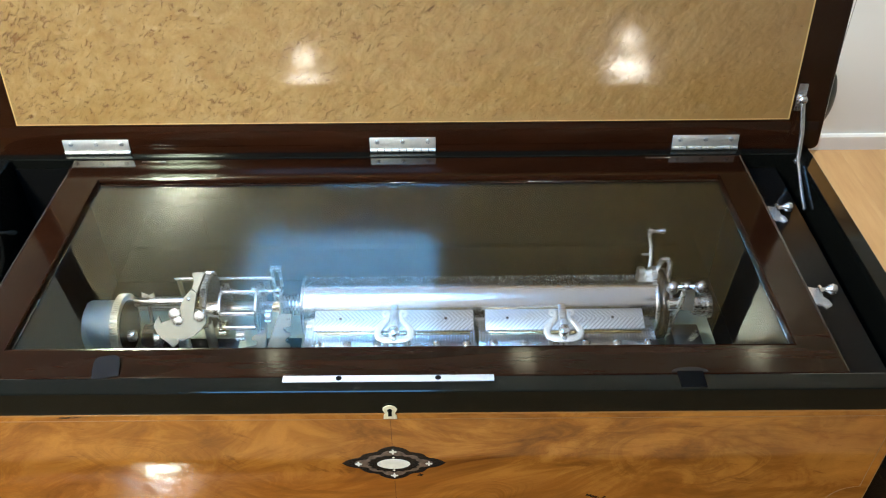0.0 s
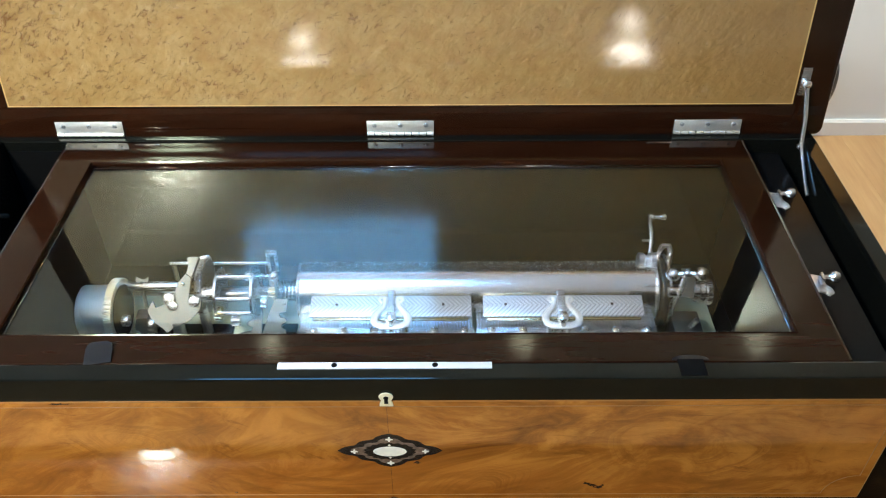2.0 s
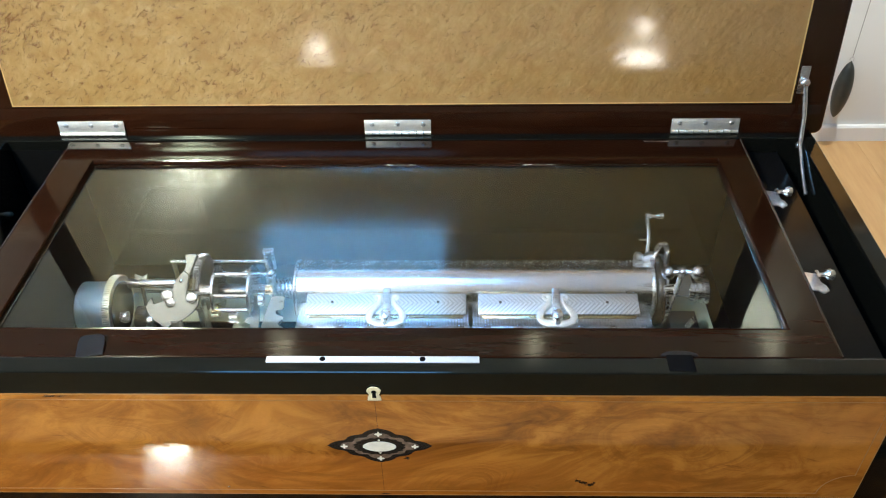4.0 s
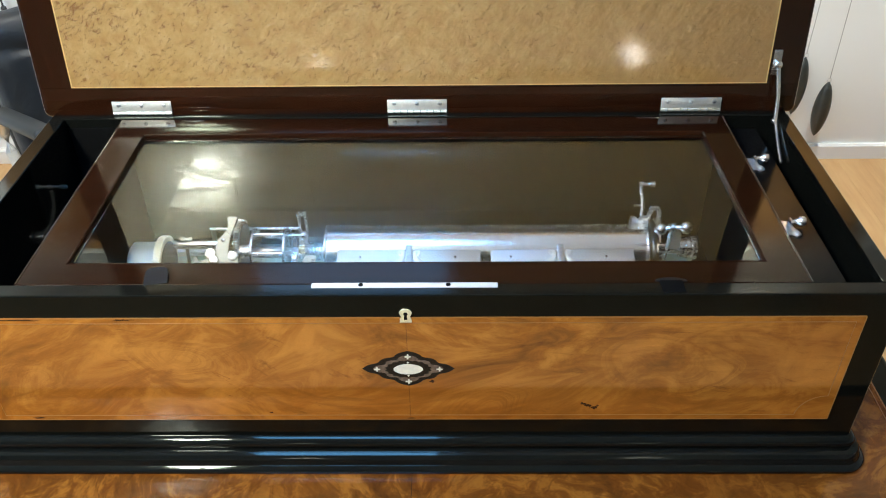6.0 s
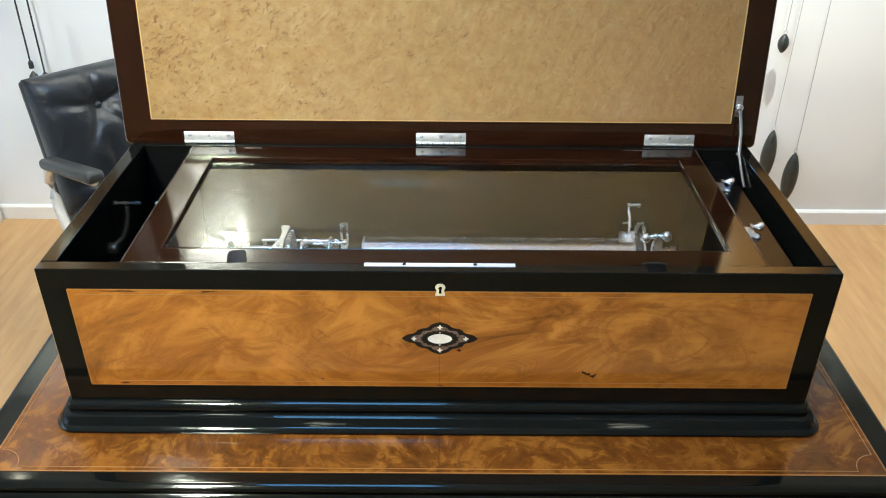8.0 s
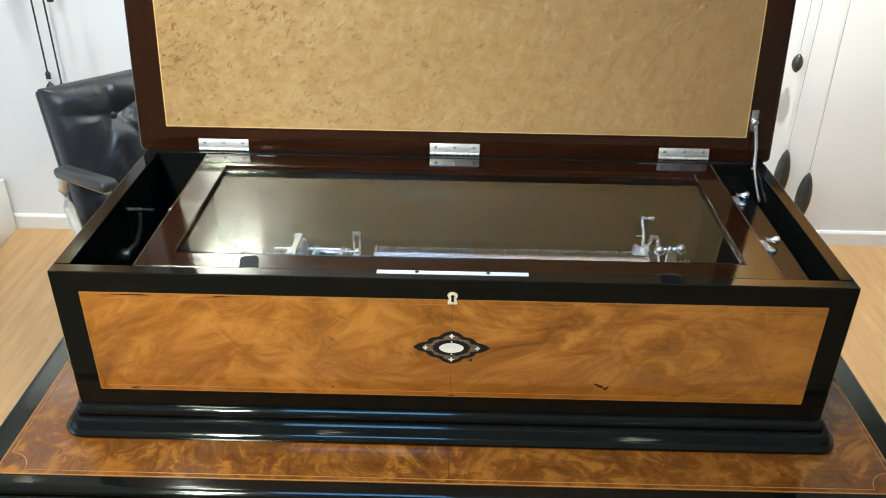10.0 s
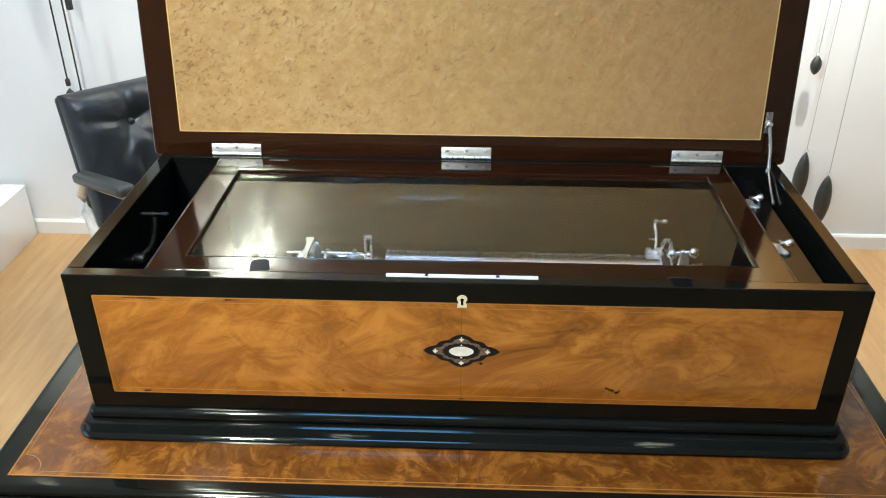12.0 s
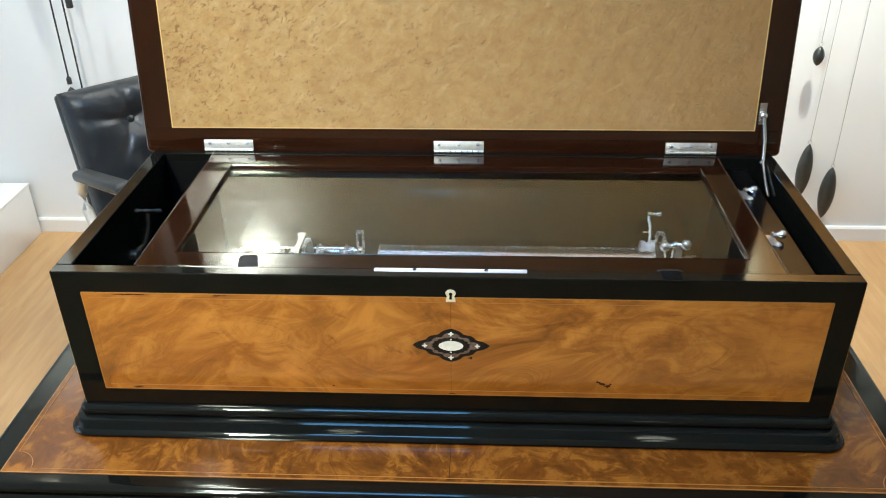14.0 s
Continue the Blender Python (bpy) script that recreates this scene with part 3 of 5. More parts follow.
# ---------------------------------------------------------------- hanging weights
def hanging(name, x, y, z0, z1, r, label, cord, dx=0.0):
    t = thing(name, (x, y, z0), label, "hanging weight", "hanging weights")
    h = z1 - z0
    prof = [(h * k / 14, max(0.001, r * math.sin(math.pi * k / 14) ** 0.6)) for k in range(15)]
    part("weight", lathe(bmesh.new(), prof, (x, y, z0), "z", 20), M_WEIGHT, t)
    b = bmesh.new()
    tube(b, [(x + 0.006 * math.cos(a), y, z1 + 0.005 + 0.008 * math.sin(a)) for a in [k * math.pi / 6 for k in range(13)]], 0.0012, 6)
    part("hook", b, M_STEEL, t)
    if cord > 0.003:
        part("cord_clip", lathe(bmesh.new(), [(0.008, 0.003), (0.01, 0.0085), (0.03, 0.0085), (0.036, 0.004)], (x, y, z1), "z", 14), M_CORDB, t)
    part("cord", rod(bmesh.new(), (x, y, z1 + 0.01), (x + dx, y, 1.722), cord, n=8), M_CORD if cord < 0.002 else M_CORDB, t)


YH = 1.87
hanging("hanging_weight", 1.176, YH, 0.2, 0.405, 0.0255, "long dark oval weight hanging on a thin cord", 0.0011)
hanging("hanging_weight", 1.273, YH, 0.118, 0.318, 0.027, "long dark oval weight hanging on a thin cord", 0.0011, -0.02)
hanging("hanging_weight", 1.141, YH, 0.682, 0.747, 0.018, "small dark oval weight hanging on a thin cord", 0.0011)
hanging("hanging_weight", -1.391, YH, 0.42, 0.6, 0.03, "long dark oval weight on a black cord behind the chair", 0.0031, 0.002)
hanging("hanging_weight", -1.351, YH, 0.40, 0.56, 0.03, "long dark oval weight on a black cord behind the chair", 0.0031, 0.002)
hanging("hanging_weight", -1.5, 1.83, 1.05, 1.205, 0.026, "dark oval weight hanging beside two black cords", 0.0018)


def cord_end(x, y, z0, z1, r, top, label):
    """A short black cylinder with a cap at the end of a cord."""
    t = thing("cord_weight", (x, y, z0), label, "cord weight", "cord weights")
    part("body", lathe(bmesh.new(), [(0, r * 0.8), (0.002, r), (z1 - z0 - 0.004, r), (z1 - z0, r * 0.5)], (x, y, z0), "z", 18), M_CORDB, t)
    part("cord", rod(bmesh.new(), (x, y, z1), (x, y, top), 0.0016, n=8), M_CORDB, t)


cord_end(-1.313, 1.84, 0.878, 0.985, 0.011, 1.722, "small black cylinder weight on a black cord")


def wall_clock(x, w):
    """A plain wooden clock case on the wall, unseen and assumed, from which the weights hang."""
    t = thing("wall_clock", (x, 1.86, 1.72), "assumed golden wooden wall clock case, unseen above its hanging weights", "wall clock", "wall clocks")
    part("case", box(bmesh.new(), x - w, x + w, 1.805, 1.924, 1.72, 2.22, 0.004), M_CLOCK, t)
    part("door", box(bmesh.new(), x - w + 0.03, x + w - 0.03, 1.79, 1.8045, 1.78, 2.18, 0.004), M_CLOCK, t)
    part("cornice", box(bmesh.new(), x - w - 0.03, x + w + 0.03, 1.775, 1.924, 2.2205, 2.27, 0.01, 3), M_CLOCK, t)
    part("base_moulding", box(bmesh.new(), x - w - 0.02, x + w + 0.02, 1.785, 1.80, 1.722, 1.765, 0.006, 3), M_CLOCK, t)


# Assumed cases out of view; they also put golden wood into the polished reflections.
wall_clock(1.19, 0.3)
wall_clock(-1.36, 0.16)


# ---------------------------------------------------------------- office chair
def office_chair():
    a = radians(45)
    m = Matrix.Translation((-0.765, 1.279, 0)) @ Matrix.Rotation(a, 4, "Z")
    t = thing("office_chair", (-0.765, 1.279, 0), "black tufted leather office chair with chrome arm frame", "chair")

    def cushion(w, h, d, buttons, deep):
        """A soft pad in the xz plane facing -y, tufted at its buttons."""
        b = bmesh.new()
        nx, nz = 60, 50
        grid = {}
        for i in range(nx + 1):
            for j in range(nz + 1):
                x, z = w * (i / nx - 0.5), h * (j / nz - 0.5)
                ex, ez = 1 - abs(2 * i / nx - 1) ** 6, 1 - abs(2 * j / nz - 1) ** 6
                y = -d * (0.35 + 0.65 * (max(0, ex * ez)) ** 0.5)
                for bx, bz in buttons:
                    q = math.hypot(x - bx, z - bz)
                    y += deep * math.exp(-(q / 0.035) ** 2) + deep * 0.3 * math.exp(-(q / 0.09) ** 2)
                    ang = math.atan2(z - bz, x - bx)
                    y += 0.011 * math.exp(-((q - 0.07) / 0.06) ** 2) * (abs(math.sin(2.5 * ang + 0.6)) ** 14 - 0.1)
                y += 0.004 * noise.noise((x * 14, z * 14, 1.7))
                grid[i, j] = b.verts.new((x, y, z))
        for i in range(nx):
            for j in range(nz):
                b.faces.new((grid[i, j], grid[i + 1, j], grid[i + 1, j + 1], grid[i, j + 1]))
        rim = [e for e in b.edges if e.is_boundary]
        out = bmesh.ops.extrude_edge_only(b, edges=rim)
        vs = [g for g in out["geom"] if isinstance(g, bmesh.types.BMVert)]
        for v in vs:
            v.co.y = 0.0
        bmesh.ops.contextual_create(b, geom=[e for e in b.edges if e.is_boundary])
        return b

    lean = Matrix.Translation((0, 0.235, 0.583)) @ Matrix.Rotation(radians(-14), 4, "X")
    btn = [(-0.085, 0.085), (0.085, 0.085), (-0.085, -0.14), (0.085, -0.14)]
    b = cushion(0.5, 0.39, 0.085, btn, 0.030)
    b.transform(m @ lean)
    back = part("backrest", b, M_LEATHER, t, "tufted black leather back cushion", 80)
    for x, z in btn:
        b = ball(bmesh.new(), (x, -0.047, z), 0.011, (1, 0.5, 1), 12)
        b.transform(m @ lean)
        part("button", b, M_LEATHER, back)
    b = box(bmesh.new(), -0.252, 0.252, 0.004, 0.034, -0.2, 0.19, 0.01, 3)
    b.transform(m @ lean)
    part("back_shell", b, M_ARM, t)
    b = cushion(0.5, 0.48, 0.09, [(-0.085, 0.08), (0.085, 0.08), (-0.085, -0.1), (0.085, -0.1)], 0.03)
    b.transform(m @ Matrix.Translation((0, -0.03, 0.36)) @ Matrix.Rotation(radians(-90), 4, "X"))
    part("seat", b, M_LEATHER, t, "tufted black leather seat cushion", 80)
    b = box(bmesh.new(), -0.24, 0.24, -0.26, 0.2, 0.33, 0.358, 0.01, 2)
    b.transform(m)
    part("seat_shell", b, M_ARM, t)
    for s in (-1, 1):
        b = box(bmesh.new(), s * 0.285 - 0.024, s * 0.285 + 0.024, -0.2, 0.13, 0.575, 0.605, 0.012, 3)
        b.transform(m @ Matrix.Translation((0, 0.13, 0.59)) @ Matrix.Rotation(radians(-12), 4, "X") @ Matrix.Translation((0, -0.13, -0.59)))
        part("armrest", b, M_ARM, t, "black padded armrest")
        b = bmesh.new()
        pts = [(s * 0.285, -0.17, 0.644), (s * 0.285, 0.10, 0.588), (s * 0.285, 0.135, 0.56), (s * 0.285, 0.15, 0.53), (s * 0.285, 0.14, 0.48), (s * 0.28, 0.1, 0.36), (s * 0.26, 0.07, 0.325), (s * 0.2, 0.05, 0.32), (0, 0.02, 0.318)]
        tube(b, pts, 0.015, 12)
        b.transform(m)
        part("arm_frame", b, M_BARREL, t, "bent satin metal arm frame")
    b = rod(bmesh.new(), (0, 0, 0.08), (0, 0, 0.33), 0.025, n=20)
    b.transform(m)
    part("column", b, M_CHROME, t)
    for k in range(5):
        an = 2 * math.pi * k / 5
        c, s = math.cos(an), math.sin(an)
        b = tube(bmesh.new(), [(0.02 * c, 0.02 * s, 0.1), (0.16 * c, 0.16 * s, 0.09), (0.28 * c, 0.28 * s, 0.07)], [0.02, 0.017, 0.014], 10)
        b.transform(m)
        leg = part("leg", b, M_CHROME, t)
        b = rod(bmesh.new(), (0.28 * c - 0.012 * s, 0.28 * s + 0.012 * c, 0.029), (0.28 * c + 0.012 * s, 0.28 * s - 0.012 * c, 0.029), 0.029, n=18, bev=0.004)
        b.transform(m)
        part("castor", b, M_ARM, leg)


office_chair()


# ---------------------------------------------------------------- table
TT = 0.750


def inlay_line(bm, x0, x1, z0, z1, r, w, thick, m, plain=False):
    """A thin border line with scooped corners, drawn in a plane and moved by m."""
    pts = []
    for cx, cz, a0, left in ((x1, z1, 270, 0), (x0, z1, 0, 1), (x0, z0, 90, 1), (x1, z0, 180, 0)):
        if plain and (left or a0 == 270):
            pts.append((cx, cz))
            continue
        for k in range(9):
            a = radians(a0 - 90 * k / 8)
            pts.append((cx + r * math.cos(a), cz + r * math.sin(a)))
    n = len(pts)
    lo, hi = [], []
    for i, p in enumerate(pts):
        q0, q1 = Vector(pts[i - 1]), Vector(pts[(i + 1) % n])
        d = (q1 - q0).normalized()
        s = Vector((-d.y, d.x)) * w / 2
        lo.append([bm.verts.new(m @ Vector((p[0] + s.x, p[1] + s.y, h))) for h in (0, thick)])
        hi.append([bm.verts.new(m @ Vector((p[0] - s.x, p[1] - s.y, h))) for h in (0, thick)])
    for i in range(n):
        j = (i + 1) % n
        bm.faces.new((lo[i][1], lo[j][1], hi[j][1], hi[i][1]))
        bm.faces.new((lo[i][0], lo[j][0], lo[j][1], lo[i][1]))
        bm.faces.new((hi[i][0], hi[j][0], hi[j][1], hi[i][1]))
    return bm


def table():
    t = thing("table", (0, 0.193, 0), "ebonised table with a burr walnut top panel under the music box", "table")
    cy, hx, hy = 0.193, 0.62, 0.31
    prof = [(-0.004, TT), (0, TT), (0.004, TT - 0.001), (0.007, TT - 0.004), (0.0075, TT - 0.008), (0.004, TT - 0.011), (0.003, TT - 0.014), (0.008, TT - 0.016), (0.012, TT - 0.021),
            (0.0125, TT - 0.028), (0.008, TT - 0.034), (-0.004, TT - 0.036), (-0.02, TT - 0.036)]
    part("top", moulding(bmesh.new(), 0, cy, hx - 0.006, hy - 0.006, prof, 0.012), M_BLACK, t, "black ebonised moulded table top")
    part("burr_panel", box(bmesh.new(), -0.583, 0.583, -0.092, 0.478, TT - 0.003, TT + 0.0006), M_TABLE, t, "figured burr walnut panel with stringing", smooth=0)
    b = inlay_line(bmesh.new(), -0.577, 0.577, -0.086, 0.472, 0.03, 0.0009, 0.0007, Matrix.Translation((0, 0, TT + 0.0005)))
    part("stringing", b, M_STRING_DIM, t, "thin boxwood line", smooth=0)
    part("veneer_seam", box(bmesh.new(), 0.0005, 0.0013, -0.092, -0.012, TT, TT + 0.0007), M_KNOT, t, smooth=0)
    b = bmesh.new()
    for x0, x1, y0, y1 in ((-0.5845, 0.5845, -0.0935, -0.092), (-0.5845, 0.5845, 0.478, 0.4795), (-0.5845, -0.583, -0.092, 0.478), (0.583, 0.5845, -0.092, 0.478)):
        box(b, x0, x1, y0, y1, TT - 0.002, TT + 0.001)
    part("edge_line", b, M_STRING_DIM, t, smooth=0)
    for s in (-1, 1):
        part("apron", box(bmesh.new(), -0.56, 0.56, cy + s * 0.26 - 0.011, cy + s * 0.26 + 0.011, 0.62, TT - 0.036, 0.003), M_BLACK, t)
        part("apron", box(bmesh.new(), s * 0.565 - 0.011, s * 0.565 + 0.011, cy - 0.248, cy + 0.248, 0.62, TT - 0.036, 0.003), M_BLACK, t)
        for k in (-1, 1):
            x, y = s * 0.56, cy + k * 0.255
            b = box(bmesh.new(), x - 0.03, x + 0.03, y - 0.03, y + 0.03, 0.58, TT - 0.037, 0.003)
            lathe(b, [(0.0, 0.016), (0.02, 0.022), (0.05, 0.016), (0.07, 0.024), (0.3, 0.032), (0.5, 0.036), (0.54, 0.024), (0.56, 0.034), (0.58, 0.03)], (x, y, 0), "z", 24)
            part("leg", b, M_BLACK, t)


table()

# ---------------------------------------------------------------- music box
BX, BY, BZ0, BZ1 = 0.5, 0.386, 0.787, 1.0
case = thing("music_box", (0, 0.193, TT), "antique cylinder music box in figured walnut and ebonised wood, lid open", "music box")


def case_body():
    prof = [(-0.03, BZ0 + 0.003), (0.0, BZ0 + 0.003), (0.004, BZ0 + 0.0025), (0.008, BZ0 - 0.0005), (0.0095, BZ0 - 0.005), (0.0085, BZ0 - 0.009), (0.0055, BZ0 - 0.011), (0.005, BZ0 - 0.0125),
            (0.011, BZ0 - 0.0125), (0.0155, BZ0 - 0.0145), (0.0175, BZ0 - 0.018), (0.0185, BZ0 - 0.0215), (0.0205, BZ0 - 0.0265), (0.0245, BZ0 - 0.0285), (0.0262, BZ0 - 0.0315), (0.0255, BZ0 - 0.035), (0.023, TT + 0.0008), (-0.03, TT + 0.0008)]
    b = bmesh.new()
    moulding(b, 0, BY / 2, BX, BY / 2, prof, 0.004)
    part("plinth", b, M_PLINTH, case, "glossy black moulded plinth")
    # walls butt end to end
    part("front_wall", box(bmesh.new(), -BX, BX, 0.0, 0.0185, BZ0, BZ1, 0.0014), M_BLACK, case, smooth=0)
    part("back_wall", box(bmesh.new(), -BX, BX, 0.3735, BY, BZ0, BZ1 - 0.001, 0.0012), M_BLACK, case, smooth=0)
    for s, w in ((-1, 0.0205), (1, 0.0185)):
        part("side_wall", box(bmesh.new(), min(s * BX, s * (BX - w)), max(s * BX, s * (BX - w)), 0.0187, 0.3733, BZ0, BZ1, 0.0012), M_BLACK, case, smooth=0)
        b = box(bmesh.new(), s * (BX + 0.0003) - 0.0008, s * (BX + 0.0003) + 0.0008, 0.0022, 0.0036, BZ0 + 0.002, BZ1 - 0.003)
        part("corner_line", b, M_STRING, case, smooth=0)
    part("bottom", box(bmesh.new(), -BX + 0.021, BX - 0.019, 0.0187, 0.3733, BZ0, 0.796), M_BLACK_DEEP, case, smooth=0)
    part("partition", box(bmesh.new(), -0.4045, -0.4005, 0.0187, 0.3733, 0.796, 0.994, 0.001), M_BLACK_DEEP, case, smooth=0)
    part("partition", box(bmesh.new(), 0.4135, 0.4175, 0.0187, 0.3733, 0.796, 0.9785, 0.0005), M_BLACK_DEEP, case, smooth=0)
    part("control_ledge", box(bmesh.new(), 0.418, 0.4615, 0.0187, 0.3733, 0.966, 0.979, 0.0012), M_LEDGE, case, "black ledge that carries two levers", smooth=0)
    part("ledge_wall", box(bmesh.new(), 0.458, 0.4612, 0.0187, 0.3733, 0.796, 0.9655), M_BLACK_DEEP, case)
    # Added dull black sheet: paints the compartment's deep shade onto its back wall.
    part("compartment_lining", box(bmesh.new(), -0.4785, -0.406, 0.3722, 0.3732, 0.7965, 0.986), M_FELT, case, smooth=0)


case_body()


def front_panel():
    p = part("front_panel", box(bmesh.new(), -0.4655, 0.4668, -0.0008, 0.001, 0.818, 0.970), M_BURL, case, "polished figured walnut front with stringing", smooth=0)
    m = Matrix(((1, 0, 0, 0), (0, 0, -1, -0.0007), (0, 1, 0, 0), (0, 0, 0, 1)))
    part("stringing", inlay_line(bmesh.new(), -0.4573, 0.4586, 0.8245, 0.9635, 0.03, 0.0008, 0.0004, m, True), M_STRING_DIM, p, "thin boxwood line", smooth=0)
    b = bmesh.new()
    for x0, x1, z0, z1 in ((-0.466, 0.4673, 0.970, 0.9711), (-0.466, 0.4673, 0.8169, 0.818), (-0.4665, -0.4655, 0.818, 0.970), (0.4668, 0.4678, 0.818, 0.970)):
        box(b, x0, x1, -0.0009, 0.001, z0, z1)
    part("edge_line", b, M_STRING_DIM, p, smooth=0)

    # lozenge inlay with scalloped edge
    def lozenge(hx, hz, wob):
        pts = []
        for q in range(4):
            sx, sz = ((1, 1), (-1, 1), (-1, -1), (1, -1))[q]
            for k in range(16):
                f = k / 16
                a = (1 - f, f) if q % 2 == 0 else (f, 1 - f)
                s = 1 + wob * (abs(math.sin(f * math.pi * 3)) - 0.5) * (0.4 + math.sin(f * math.pi))
                pts.append((sx * hx * a[0] * s, sz * hz * a[1] * s))
        return pts

    ex, ez = 0.001, 0.898

    def on_front(y):
        return Matrix(((1, 0, 0, ex), (0, 0, -1, y), (0, 1, 0, ez), (0, 0, 0, 1)))

    part("lozenge_inlay", plate(bmesh.new(), lozenge(0.0505, 0.0265, 0.1), 0.0004, on_front(-0.0008)), M_INLAYBLACK, p, "dark lozenge inlay with a pearl oval", smooth=0)
    part("tortoise_band", plate(bmesh.new(), lozenge(0.039, 0.0205, 0.16), 0.0004, on_front(-0.0012)), M_INLAYBROWN, p, smooth=0)
    oval = [(0.0225 * math.cos(a) * (1 + 0.12 * math.sin(9 * a) ** 2), 0.0118 * math.sin(a) * (1 + 0.12 * math.sin(9 * a) ** 2)) for a in [2 * math.pi * k / 72 for k in range(72)]]
    part("oval_ground", plate(bmesh.new(), oval, 0.0003, on_front(-0.0016)), M_INLAYBLACK, p, smooth=0)
    eye = [(0.0158 * math.cos(a), 0.0076 * math.sin(a) * (0.86 + 0.14 * abs(math.sin(a)))) for a in [2 * math.pi * k / 40 for k in range(40)]]
    part("pearl_oval", plate(bmesh.new(), eye, 0.0003, on_front(-0.0019)), M_PEARL, p, "mother-of-pearl oval", smooth=0)
    for x, z, r in ((0.0335, 0, 0.0034), (-0.0335, 0, 0.0034), (0, 0.0185, 0.0036), (0, -0.0185, 0.0036), (0, 0.0098, 0.0014), (0, -0.0098, 0.0014)):
        star = [(x + r * math.cos(a) * (0.72 + 0.28 * math.cos(4 * a)), z + r * math.sin(a) * (0.72 + 0.28 * math.cos(4 * a))) for a in [2 * math.pi * k / 32 for k in range(32)]]
        part("pearl_leaf", plate(bmesh.new(), star, 0.0003, on_front(-0.0019)), M_PEARL, p, smooth=0)
    # keyhole plate
    out = [(-0.0062, -0.0085), (0.0062, -0.0085), (0.0058, -0.0045), (0.0044, -0.001), (0.0062, 0.003)]
    out += [(0.0066 * math.cos(a), 0.0035 + 0.006 * math.sin(a)) for a in [radians(d) for d in range(10, 171, 20)]]
    out += [(-0.0062, 0.003), (-0.0044, -0.001), (-0.0058, -0.0045)]
    k = part("escutcheon", plate(bmesh.new(), out, 0.001, Matrix(((1, 0, 0, 0.001), (0, 0, -1, -0.001), (0, 1, 0, 0.9735), (0, 0, 0, 1))), 0.0003), M_BONE, case, "cream bone keyhole plate", smooth=0)
    hole = [(0.0023 * math.cos(a), 0.0032 + 0.0023 * math.sin(a)) for a in [radians(d) for d in range(-50, 231, 20)]] + [(-0.0018, -0.0045), (0.0018, -0.0045)]
    part("keyhole", plate(bmesh.new(), hole, 0.0004, Matrix(((1, 0, 0, 0.001), (0, 0, -1, -0.0019), (0, 1, 0, 0.9735), (0, 0, 0, 1)))), M_FELT, k, smooth=0)
    for z0, z1 in ((0.818, 0.8705), (0.9255, 0.9635)):
        part("veneer_seam", box(bmesh.new(), 0.0006, 0.0011, -0.00095, -0.0005, z0, z1), M_SEAM, p, smooth=0)
    # veneer blemishes
    rng = random.Random(4)
    for x, z, w, h in ((0.193, 0.8425, 0.0042, 0.003), (0.1985, 0.8395, 0.0052, 0.0026), (0.2045, 0.836, 0.0042, 0.003), (0.2085, 0.8392, 0.0016, 0.0026), (0.0265, 0.8785, 0.0035, 0.0022), (-0.42, 0.8205, 0.009, 0.0018), (-0.155, 0.829, 0.002, 0.0014), (0.002, 0.8195, 0.005, 0.0012), (-0.40, 0.9685, 0.03, 0.001), (-0.29, 0.9685, 0.012, 0.0012)):
        n = 18
        pts = []
        for i in range(n):
            a = 2 * math.pi * i / n
            q = 0.45 + 0.65 * rng.random()
            pts.append((x + w * q * math.cos(a) + 0.3 * h * math.sin(3 * a), z + h * q * math.sin(a) - 0.12 * w * math.cos(a) * (h > 0.002)))
        part("knot", plate(bmesh.new(), pts, 0.00015, Matrix(((1, 0, 0, 0), (0, 0, -1, -0.0008), (0, 1, 0, 0), (0, 0, 0, 1)))), M_KNOT, p, "small dark knot in the veneer", smooth=0)


front_panel()


